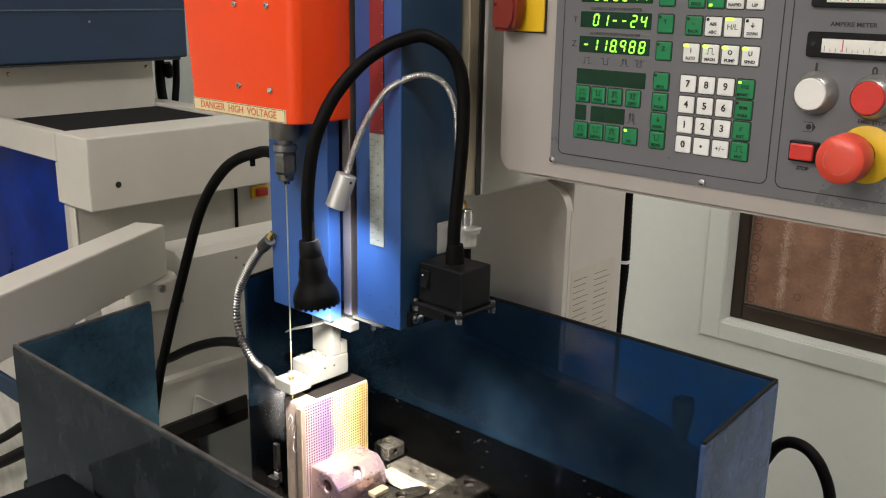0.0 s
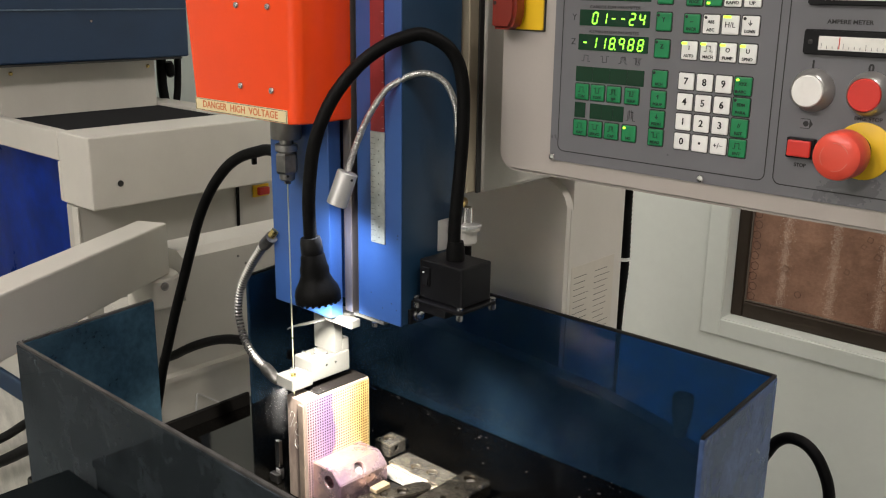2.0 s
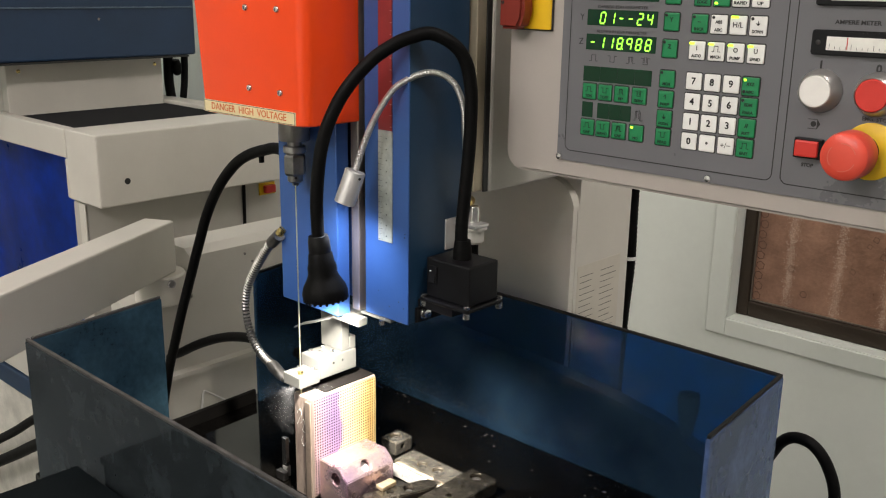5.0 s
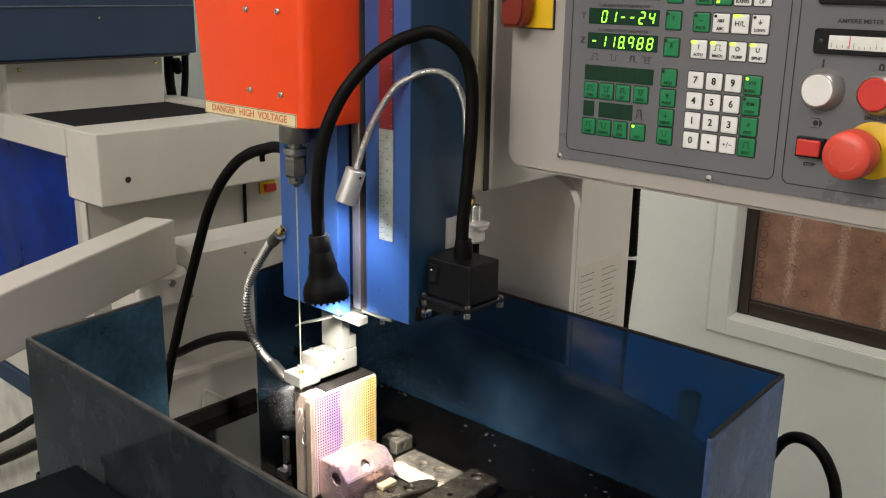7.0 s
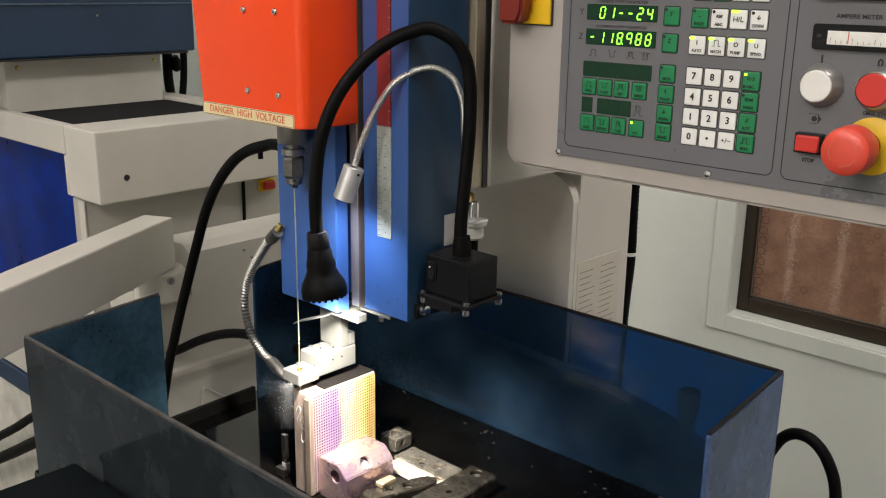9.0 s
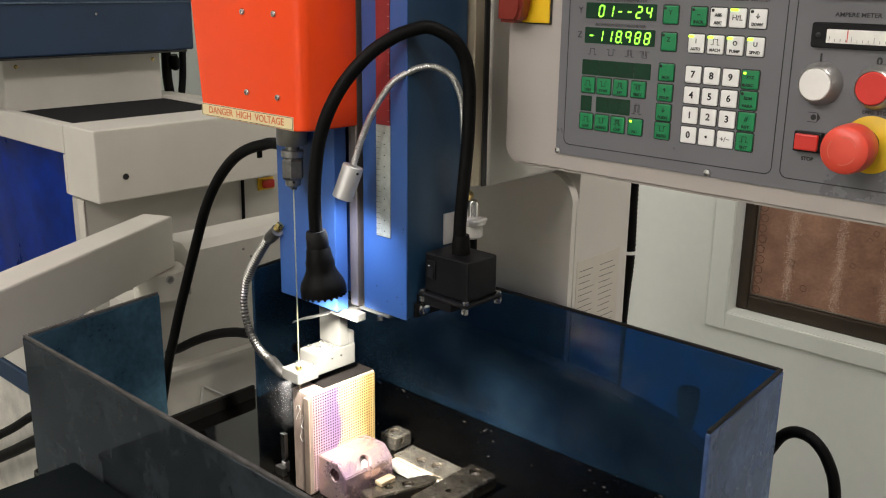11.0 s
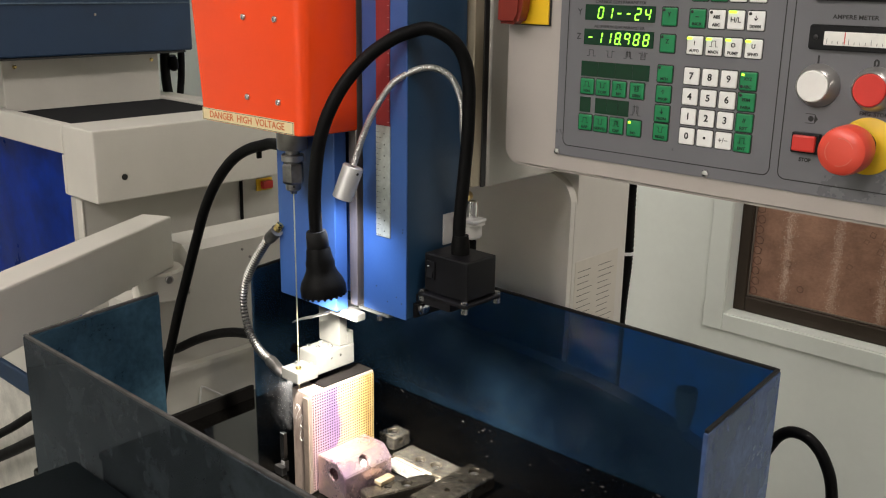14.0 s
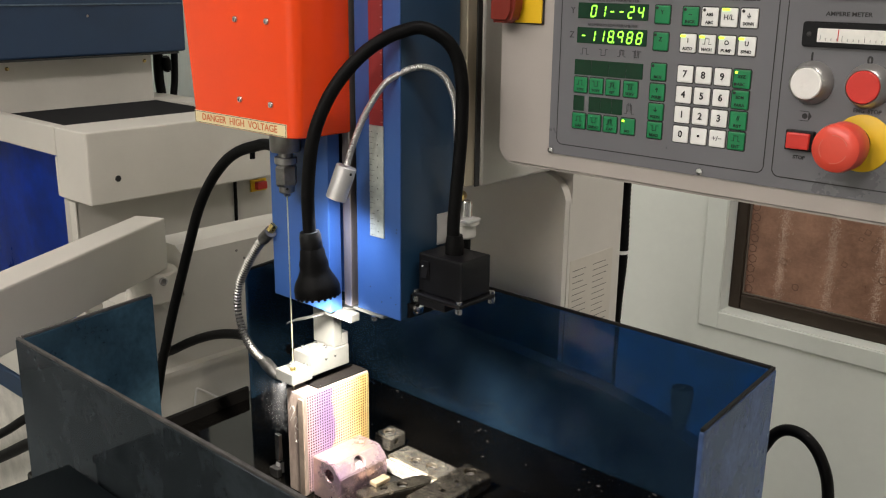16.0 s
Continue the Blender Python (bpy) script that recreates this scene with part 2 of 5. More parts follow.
def rounded(x0, x1, z0, z1, r, n=5):
    pts = []
    for cx, cz, a0 in ((x1 - r, z1 - r, 0), (x0 + r, z1 - r, 90), (x0 + r, z0 + r, 180), (x1 - r, z0 + r, 270)):
        for k in range(n + 1):
            a = radians(a0 + 90 * k / n)
            pts.append((cx + r * math.cos(a), cz + r * math.sin(a)))
    return pts


def curve_points(pts, per=8):
    """Catmull-Rom through the points."""
    p = [Vector(q) for q in pts]
    p = [p[0] * 2 - p[1]] + p + [p[-1] * 2 - p[-2]]
    out = []
    for i in range(1, len(p) - 2):
        for k in range(per):
            t = k / per
            a, b, c, d = p[i - 1 : i + 3]
            out.append(0.5 * (2 * b + (c - a) * t + (2 * a - 5 * b + 4 * c - d) * t * t + (3 * b - a - 3 * c + d) * t ** 3))
    out.append(p[-2].copy())
    return out


def tube(pts, radius, n=14, per=8, ribs=0, rib=0.0, taper=None):
    """A hose along a smooth line; ribs: rings per metre, rib: their height; taper: end radius."""
    line = curve_points(pts, per)
    if ribs:
        length = sum((b - a).length for a, b in zip(line, line[1:]))
        count = int(length * ribs * 2)
        acc, dense, want = 0.0, [line[0]], 1
        for a, b in zip(line, line[1:]):
            seg = (b - a).length
            while want * length / count <= acc + seg + 1e-9 and want <= count:
                dense.append(a.lerp(b, (want * length / count - acc) / max(seg, 1e-9)))
                want += 1
            acc += seg
        line = dense
    out = bmesh.new()
    rings = []
    side = None
    for i, q in enumerate(line):
        d = (line[min(i + 1, len(line) - 1)] - line[max(i - 1, 0)]).normalized()
        if side is None:
            side = d.orthogonal().normalized()
        side = (side - d * side.dot(d)).normalized()
        up = d.cross(side)
        f = i / (len(line) - 1)
        r = radius + ((taper - radius) * f if taper else 0) + (rib if ribs and i % 2 else 0)
        rings.append([out.verts.new(q + side * r * math.cos(2 * math.pi * k / n) + up * r * math.sin(2 * math.pi * k / n)) for k in range(n)])
    for a, b in zip(rings, rings[1:]):
        for k in range(n):
            out.faces.new((a[k], a[(k + 1) % n], b[(k + 1) % n], b[k]))
    out.faces.new(rings[0][::-1])
    out.faces.new(rings[-1])
    return out


def aim(p, q):
    """A pose at p whose z axis points to q."""
    d = (Vector(q) - Vector(p)).normalized()
    return Matrix.Translation(p) @ d.to_track_quat("Z", "Y").to_matrix().to_4x4()


def carve(bm, holes):
    """The mesh bm with round blind holes cut into it: (mouth, towards, radius, depth)."""
    cut = bmesh.new()
    for p, q, r, deep in holes:
        m = aim(p, q)
        lathe([(r, -deep), (r, 0.002)], 28, bm=cut, m=m)
    bmesh.ops.recalc_face_normals(cut, faces=cut.faces)
    bmesh.ops.recalc_face_normals(bm, faces=bm.faces)
    obs = []
    for b in (bm, cut):
        me = bpy.data.meshes.new("tmp_carve")
        b.to_mesh(me)
        b.free()
        ob = bpy.data.objects.new("tmp_carve", me)
        scene.collection.objects.link(ob)
        obs.append(ob)
    mod = obs[0].modifiers.new("cut", "BOOLEAN")
    mod.operation, mod.solver, mod.object = "DIFFERENCE", "EXACT", obs[1]
    out = bmesh.new()
    out.from_object(obs[0], bpy.context.evaluated_depsgraph_get())
    for ob in obs:
        bpy.data.objects.remove(ob)
    return out


def words(text, size, material, parent, x, y, z, name="lettering", bold=0.0, width=None, m=None):
    """Letters that stand in a plane facing -y, centred on (x, z)."""
    cu = bpy.data.curves.new(name, "FONT")
    cu.body, cu.size, cu.align_x, cu.align_y, cu.extrude, cu.offset, cu.resolution_u = text, size, "CENTER", "CENTER", 0.0001, bold, 3
    tmp = bpy.data.objects.new("tmp_text", cu)
    scene.collection.objects.link(tmp)
    dg = bpy.context.evaluated_depsgraph_get()
    me = bpy.data.meshes.new_from_object(tmp.evaluated_get(dg))
    bpy.data.objects.remove(tmp)
    me.materials.clear()
    me.materials.append(material)
    if width:
        xs = [v.co.x for v in me.vertices]
        k = width / max(1e-6, max(xs) - min(xs))
        me.transform(Matrix.Diagonal((k, 1, 1, 1)))
    me.transform(Matrix.Rotation(radians(90), 4, "X"))
    me.name = name
    ob = new(name, me)
    ob.matrix_basis = (m or Matrix()) @ Matrix.Translation((x, y, z))
    ob.parent = parent
    return ob


def cap_screw(r, h, n=20):
    """A button-head screw with a socket, head towards -y."""
    bm = lathe([(r, 0), (r, h * 0.45), (r * 0.8, h * 0.85), (r * 0.5, h), (r * 0.45, h), (r * 0.4, h * 0.4)], n)
    bmesh.ops.transform(bm, matrix=Matrix.Rotation(radians(90), 4, "X"), verts=bm.verts)
    return bm

# ================================================================ the room
bm = box(-3.2, 2.8, -3.0, 1.45, FLOOR - 0.1, FLOOR)
tagged(link("floor", bm, CONCRETE), "grey sealed concrete workshop floor", "floor", kind="structure")
bm = box(-3.2, 2.8, -3.0, 1.45, CEIL, CEIL + 0.1)
tagged(link("ceiling", bm, WALLM), "pale painted workshop ceiling", "ceiling", kind="structure")
# The east wall is out of view and darkened to limit its bounce.
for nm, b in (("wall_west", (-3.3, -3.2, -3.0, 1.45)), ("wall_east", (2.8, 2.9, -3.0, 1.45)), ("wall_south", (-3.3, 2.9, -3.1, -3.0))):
    tagged(link(nm, box(*b, FLOOR - 0.1, CEIL + 0.1), LOW_BOUNCE if nm == "wall_east" else WALLM), "unseen plain painted workshop wall", "wall", kind="structure")

# north wall with a real opening for the window
WY = 1.15
WX0, WX1, WZ0, WZ1 = 0.1030, 0.80, -0.2815, 0.55
wall = tagged(new("wall_north"), "pale green-white painted wall with a framed window", "wall", kind="structure")
bm = bmesh.new()
box(-3.2, WX0, WY, WY + 0.3, FLOOR, CEIL, bm=bm)
box(WX1, 2.8, WY, WY + 0.3, FLOOR, CEIL, bm=bm)
box(WX0, WX1, WY, WY + 0.3, FLOOR, WZ0, bm=bm)
box(WX0, WX1, WY, WY + 0.3, WZ1, CEIL, bm=bm)
part("wall_face", bm, WALLM, wall)

win = tagged(new("window_1"), "bronze-framed window with brown patterned obscure glass", "window", kind="structure")
for nm, b in (
    ("architrave", (WX0 - 0.042, WX0 - 0.001, WZ0 - 0.036, WZ1 + 0.036)),
    ("architrave", (WX1 + 0.001, WX1 + 0.042, WZ0 - 0.036, WZ1 + 0.036)),
    ("architrave", (WX0 - 0.001, WX1 + 0.001, WZ0 - 0.036, WZ0 - 0.001)),
    ("architrave", (WX0 - 0.001, WX1 + 0.001, WZ1 + 0.001, WZ1 + 0.036)),
):
    part(nm, box(b[0], b[1], WY - 0.0045, WY - 0.0005, b[2], b[3], 0.002), WALLM, win, "raised painted moulding round the opening")
for b in ((WX0, WX0 + 0.024, WZ0, WZ1), (WX1 - 0.026, WX1, WZ0, WZ1), (WX0 + 0.024, WX1 - 0.026, WZ0, WZ0 + 0.032), (WX0 + 0.024, WX1 - 0.026, WZ1 - 0.03, WZ1)):
    part("window_frame", box(b[0], b[1], WY + 0.035, WY + 0.08, b[2], b[3], 0.003), BRONZE, win, "dark bronze frame bar")
for b in ((WX0 + 0.0242, WX0 + 0.0272, WZ0 + 0.0322, WZ1 - 0.0302), (WX0 + 0.0274, WX1 - 0.0262, WZ0 + 0.0322, WZ0 + 0.0352)):
    part("glazing_bead", box(b[0], b[1], WY + 0.040, WY + 0.0445, b[2], b[3], 0.0008), mat("grey_glazing_bead", (0.20, 0.17, 0.14), 0.4, 0.4), win, "thin grey glazing bead")
# obscure glass: a shallow relief of diamonds and florets, lit from behind
gx0, gx1, gz0, gz1 = WX0 + 0.024, WX1 - 0.026, WZ0 + 0.032, WZ1 - 0.03
GY = WY + 0.045
gm = mat("brown_obscure_glass", (0.34, 0.19, 0.125), 0.3, var=0.4, scale=16, bump=0.09, bscale=160, col2=(0.19, 0.095, 0.062), spec=0.7)
bm = box(gx0, gx1, GY, GY + 0.006, gz0, gz1)
pane = part("pane", bm, gm, win, "brown obscure patterned glass")
rnd = random.Random(4)


def ring_ornament(x, z, r, sides, bm):
    o = [(x + r * math.cos(2 * math.pi * k / sides + 0.4), z + r * math.sin(2 * math.pi * k / sides + 0.4)) for k in range(sides)]
    i = [(x + (a - x) * 0.82, z + (c - z) * 0.82) for a, c in o]
    vo = [bm.verts.new((a, GY - 0.0015, c)) for a, c in o]
    vi = [bm.verts.new((a, GY - 0.0015, c)) for a, c in i]
    for k in range(sides):
        bm.faces.new((vo[k], vo[(k + 1) % sides], vi[(k + 1) % sides], vi[k]))


bm = bmesh.new()
for k in range(34):
    ring_ornament(gx0 + 0.011 + 0.002 * (k % 2), gz0 + 0.012 + k * 0.0205, 0.009, 6, bm)
for k in range(60):
    ring_ornament(rnd.uniform(gx0 + 0.05, gx1 - 0.02), rnd.uniform(gz0 + 0.02, gz1), rnd.uniform(0.005, 0.009), rnd.choice((4, 6)), bm)
part("etched_ornament", bm, mat("etched_ornament_line", (0.15, 0.08, 0.058), 0.5, var=0.3, scale=80), win, "etched rings and diamonds in the glass")
# the bright beaded strips in the pane
for k, sx in enumerate((0.0700, 0.1610, 0.2480, 0.3350)):
    verts, faces = [], []
    for j in range(1500):
        x, z = gx0 + sx + rnd.gauss(0, 0.0052), rnd.uniform(gz0, 0.0)
        r = rnd.uniform(0.0003, 0.0010)
        n = len(verts)
        verts += [(x - r, GY - 0.0001, z), (x, GY - 0.0001, z - r), (x + r, GY - 0.0001, z), (x, GY - 0.0001, z + r), (x + r * rnd.uniform(-0.4, 0.4), GY - 0.0001 - r * 0.7, z + r * rnd.uniform(-0.4, 0.4))]
        faces += [(n + q, n + (q + 1) % 4, n + 4) for q in range(4)]
    me = bpy.data.meshes.new("tmp_beads")
    me.from_pydata(verts, [], faces)
    bm = bmesh.new()
    bm.from_mesh(me)
    bpy.data.meshes.remove(me)
    bmesh.ops.recalc_face_normals(bm, faces=bm.faces)
    tagged(part("beaded_strip", bm, mat("glass_bead", (0.80, 0.62, 0.50), 0.12, 0.3, var=0.2, spec=0.9), win, "sparkling beads pressed into the glass"), kind="stuff")
bm = box(WX0 - 0.05, WX1 + 0.05, WY + 0.32, WY + 0.33, WZ0 - 0.05, WZ1 + 0.05)
tagged(link("backdrop", bm, mat("dusk_backdrop", (0.12, 0.10, 0.09), 0.8, var=0.3)), "dim space behind the window", "backdrop", kind="structure")

# bodies for the unseen ceiling tubes, added ones included
for tx, ty, _ in TUBES:
    r = root("unseen_ceiling_tube", "unseen white ceiling tube fitting with a lit diffuser", "lamp", group="ceiling lights")
    part("fitting", box(tx - 0.19, tx + 0.19, ty - 0.62, ty + 0.62, CEIL - 0.06, CEIL - 0.001, 0.006), WHITE, r)
    part("diffuser", box(tx - 0.15, tx + 0.15, ty - 0.58, ty + 0.58, CEIL - 0.08, CEIL - 0.061, 0.004), TUBEG, r, "glowing opal diffuser")

# ================================================================ machine bed, tray and splash guards
TF = -0.168
tray = root("machine_table", "black wet machine table with dried slurry specks", "machine table")
part("table_top", box(-0.050, 0.72, -0.145, 0.279, TF - 0.05, TF, 0.004), TRAY, tray, "black table surface wet with dielectric")
part("table_skirt", box(-0.06, 0.70, -0.13, 0.27, TF - 0.30, TF - 0.052, 0.006), NAVY, tray)
part("pedestal", box(-0.03, 0.62, -0.10, 0.24, FLOOR, TF - 0.302, 0.01), GREY, tray)
lipm = Matrix.Translation((-0.0219, 0.006, 0)) @ Matrix.Rotation(math.atan2(0.122, -0.0048), 4, "Z")
part("table_lip", box(0, 0.122, 0.0, 0.005, TF - 0.001, TF + 0.0165, 0.0015, m=lipm), mat("oily_black_lip", (0.004, 0.0035, 0.003), 0.6, var=0.5, scale=30, spec=0.08), tray, "oily black raised lip")
# Added, unseen: a dark plate behind the back sheet that darkens its lower part.
bm = prism([(-0.05, TF - 0.3), (0.54, TF - 0.3), (0.54, -0.155), (0.50, -0.120), (0.44, -0.098), (0.36, -0.084), (0.26, -0.076), (0.12, -0.071), (-0.05, -0.070)], 0.0205, m=Matrix.Translation((0, 0.2975, 0)))
part("darkening_plate", bm, mat("darkening_plate_grey", (0.085, 0.095, 0.11), 0.7, var=0.3, scale=12, spec=0.2), tray, "added dark plate that darkens the guard from behind", smooth=True)
rnd = random.Random(7)
bm = bmesh.new()
for k in range(110):
    x, y = rnd.uniform(0.03, 0.56), rnd.uniform(0.09, 0.275)
    if k > 70:
        y = 0.275 - abs(rnd.gauss(0, 0.012))
    r = abs(rnd.gauss(0.0003, 0.0006)) + 0.00025
    n = 7
    vs = [bm.verts.new((x + r * rnd.uniform(0.5, 1.6) * math.cos(6.283 * j / n), y + r * rnd.uniform(0.5, 1.3) * math.sin(6.283 * j / n), TF + 0.0006)) for j in range(n)]
    bm.faces.new(vs)
tagged(part("slurry_specks", bm, SPLAT, tray, "dried pale slurry specks"), kind="stuff")


def guard_wall(a, b, z0, z1, thick, parent, material, label=""):
    """An upright sheet from a to b (x, y), its inner face on that line, with a sawn rim."""
    d = Vector((b[0] - a[0], b[1] - a[1], 0))
    m = Matrix.Translation((a[0], a[1], 0)) @ Matrix.Rotation(math.atan2(d.y, d.x), 4, "Z")
    w = part("wall_sheet", box(0, d.length, 0, thick, z0, z1 - 0.003, 0.0012, m=m), material, parent, label)
    rim = EDGE if parent is front else mat("dark_sawn_edge", (0.009, 0.009, 0.009), 0.6, var=0.4, scale=60, spec=0.2)
    part("sawn_rim", box(0.001, d.length - 0.001, 0.0006, thick - 0.0006, z1 - 0.003, z1, 0.0006, m=m), rim, w, "worn sawn rim")
    return w


front = root("splash_guard", "dark blue-green acrylic splash guard with worn grey rim", "splash guard", group="splash guards")
guard_wall((-0.004, -0.158), (0.80, -0.158), TF - 0.05, 0.0, 0.0045, front, GUARD_F, "smoky blue-green front sheet")
guard_wall((-0.0300, 0.0045), (-0.0045, -0.1530), TF - 0.05, 0.0, 0.0045, front, GUARD_R, "dull blue side sheet")
back = root("splash_guard", "glossy translucent blue acrylic splash guard at the back", "splash guard", group="splash guards")
guard_wall((-0.060, 0.285), (0.563, 0.285), TF - 0.02, -0.0012, 0.0045, back, GUARD, "deep blue back sheet")
guard_wall((0.578, 0.1255), (0.5655, 0.2895), TF - 0.02, -0.0012, 0.0045, back, GUARD_E, "hazy blue end sheet")
guard_wall((-0.0565, 0.2845), (-0.0296, 0.1306), TF - 0.06, 0.0, 0.0045, back, GUARD, "blue return sheet")

# dried splashes low on the back sheet
rnd = random.Random(31)
bm = bmesh.new()
for k in range(900):
    x = rnd.gauss(0.17, 0.08) if k < 300 or k > 460 else rnd.uniform(0.0, 0.55)
    z = TF + 0.006 + abs(rnd.gauss(0, 0.016)) if k < 340 or k > 460 else rnd.uniform(TF, -0.01)
    r = rnd.uniform(0.0002, 0.0011) * (0.6 if 340 < k < 461 else 1.0)
    vs = [bm.verts.new((x + r * rnd.uniform(0.5, 1.4) * math.cos(6.283 * j / 6), 0.2846, z + r * rnd.uniform(0.5, 1.4) * math.sin(6.283 * j / 6))) for j in range(6)]
    bm.faces.new(vs)
tagged(part("dried_splash_film", bm, mat("grey_splash", (0.011, 0.012, 0.013), 0.8, var=0.4, scale=300), back, "dried grey splash spots"), kind="stuff")
# Unidentified dark shape in the blue sheet; its body and hanger are invented.
grip = root("dark_shape", "unidentified black tapered shape added behind the blue guard", "tool grip")
part("grip", lathe([(0.0045, -0.103), (0.0065, -0.098), (0.0100, -0.078), (0.0112, -0.062), (0.0105, -0.0575), (0.008, -0.0565)], 24, m=Matrix.Translation((0.4665, 0.3035, 0))), RUBBER, grip, smooth=True)
part("hanger", box(0.4640, 0.4690, 0.2897, 0.3030, -0.0564, -0.0540), RUBBER, grip)

# ================================================================ drilling head (moves down)
head = root("drill_head", "orange enamelled drilling head with chuck and brass electrode", "drill head")


def head_cover():
    """A box open to the back, rounded at its front corners, drawn in a little towards the bottom on one side."""
    bm = bmesh.new()
    rows = []
    for z, left in ((0.2215, 0.0868), (0.2228, 0.0862), (0.30, 0.0782), (0.42, 0.064), (0.52, 0.055)):
        inset = 0.0012 if z < 0.222 else 0.0
        x0, x1, y0, y1, r = left + inset, 0.2388 - inset, 0.0 + inset, 0.0635, 0.011
        pts = [(x0, y1)]
        for k in range(9):
            a = radians(180 + 90 * k / 8)
            pts.append((x0 + r * 0.5 + r * 0.5 * math.cos(a), y0 + r * 0.5 + r * 0.5 * math.sin(a)))
        for k in range(9):
            a = radians(270 + 90 * k / 8)
            pts.append((x1 - r + r * math.cos(a), y0 + r + r * math.sin(a)))
        pts.append((x1, y1))
        rows.append([bm.verts.new((x, y, z)) for x, y in pts])
    for a, b in zip(rows, rows[1:]):
        for k in range(len(a)):
            bm.faces.new((a[k], a[(k + 1) % len(a)], b[(k + 1) % len(a)], b[k]))
    bm.faces.new(rows[0][::-1])
    bm.faces.new(rows[-1])
    return bm


part("cover", head_cover(), ORANGE, head, "glossy orange enamel cover", smooth=True)
for sx, sz in ((0.1605, 0.3208), (0.2056, 0.3204), (0.1622, 0.2501), (0.2072, 0.2492)):
    part("cover_screw", cap_screw(0.0031, 0.0026), CHROME, head, "bright button-head screw", smooth=True, m=pose(sx, 0.0, sz))
lab = part("warning_label", box(0.0880, 0.2275, -0.0006, 0.0002, 0.2222, 0.2338), CREAM, head, "cream warning plate with red lettering")
for b in ((0.0888, 0.2267, 0.2330, 0.2334), (0.0888, 0.2267, 0.2227, 0.2231), (0.0888, 0.0892, 0.2231, 0.2330), (0.2263, 0.2267, 0.2231, 0.2330)):
    part("label_border", box(b[0], b[1], -0.0008, -0.0005, b[2], b[3]), INK, lab)
words("DANGER  HIGH  VOLTAGE", 0.0090, REDINK, lab, 0.1575, -0.0008, 0.2281, bold=0.0001, width=0.114)

AX, AY = 0.1875, 0.0290
axis = Matrix.Translation((AX, AY, 0))
part("spindle_collar", lathe([(0.0135, 0.2020), (0.0142, 0.2030), (0.0142, 0.2200), (0.0120, 0.2215)], 40, m=axis), mat("collar_steel", (0.30, 0.285, 0.265), 0.38, 0.9, var=0.2), head, "turned grey steel collar", smooth=True)
part("spindle_neck", lathe([(0.0066, 0.1970), (0.0066, 0.2021)], 32, m=axis), DSTEEL, head, smooth=True)
part("lock_ring", lathe([(0.0098, 0.1905), (0.0106, 0.1913), (0.0106, 0.1963), (0.0098, 0.1971)], 40, m=axis), STEEL, head, "knurled lock ring", smooth=True)
bm = lathe([(0.0078, 0.1887), (0.0078, 0.1907)], 32, m=axis)
lathe([(0.0092, 0.1695), (0.0104, 0.1717), (0.0104, 0.1870), (0.0096, 0.1888)], 6, bm=bm, m=axis @ Matrix.Rotation(radians(12), 4, "Z"))
chuck = part("chuck", bm, DSTEEL, head, "grey hexagonal drill chuck")
part("chuck_nose", lathe([(0.0060, 0.1629), (0.0073, 0.1641), (0.0073, 0.1696)], 32, m=axis), DSTEEL, head, "chuck nose with key hole", smooth=True)
for k in range(3):
    a = radians(120 * k + 205)
    part("key_hole", lathe([(0.0012, 0), (0.0012, 0.0006)], 12, m=aim((AX + 0.0071 * math.cos(a), AY + 0.0071 * math.sin(a), 0.1677), (AX + math.cos(a), AY + math.sin(a), 0.1677))), INK, chuck)
for k in range(3):
    a = radians(120 * k + 30)
    part("chuck_jaw", box(AX + 0.0018 * math.cos(a) - 0.0013, AX + 0.0018 * math.cos(a) + 0.0013, AY + 0.0018 * math.sin(a) - 0.0013, AY + 0.0018 * math.sin(a) + 0.0013, 0.1595, 0.1631, 0.0003), DSTEEL, head)
part("electrode_tube", lathe([(0.00065, -0.066), (0.00065, 0.1610)], 12, m=axis), WIRE, head, "thin brass electrode tube", smooth=True)

# ================================================================ column
col = root("machine_column", "blue enamelled machine column with slide covers", "machine column")
part("slide_cover", box(0.1421, 0.2275, 0.045, 0.060, 0.030, 0.62, 0.0010), BLUE, col, "blue front slide cover")
part("side_cover", box(0.2445, 0.3013, 0.065, 0.0665, 0.0352, 0.62, 0.0004), BLUE, col, "blue front cover beside the rail")
part("flank_cover", box(0.2990, 0.3013, 0.0668, 0.142, 0.0360, 0.62, 0.0004), BLUE_SHADED, col, "blue side cover, darkened for shade")
part("column_core", box(0.146, 0.2985, 0.0800, 0.141, 0.038, 0.62, 0.001), BLUE, col)
part("far_flank", box(0.1421, 0.1455, 0.0605, 0.1395, 0.030, 0.62, 0.0004), BLUE, col)
part("guide_rail", box(0.2278, 0.2385, 0.0625, 0.0795, 0.0345, 0.62, 0.0008), mat("rail_steel", (0.42, 0.36, 0.32), 0.4, 0.8, var=0.35, scale=60, stretch=(1, 1, 0.1)), col, "ground steel guide rail")
# Black fill that paints the shade in the gap beside the rail.
part("rail_gap_shade", box(0.2390, 0.2440, 0.074, 0.0796, 0.0345, 0.62), INK, col)
tape = part("scale_tape", box(0.2638, 0.2808, 0.0640, 0.0650, 0.2127, 0.55), REDTAPE, col, "dark red scale tape")
rul = part("steel_scale", box(0.2635, 0.2815, 0.0636, 0.0650, 0.1100, 0.2124, 0.0004), RULERM, col, "worn steel rule screwed to the column")
for k in range(99):
    z = 0.1115 + 0.001 * k
    if k % 5 == 0:
        part("graduation", box(0.2640, 0.2640 + (0.006 if k % 10 == 0 else 0.0042), 0.06345, 0.0636, z, z + 0.00022), INK, rul)
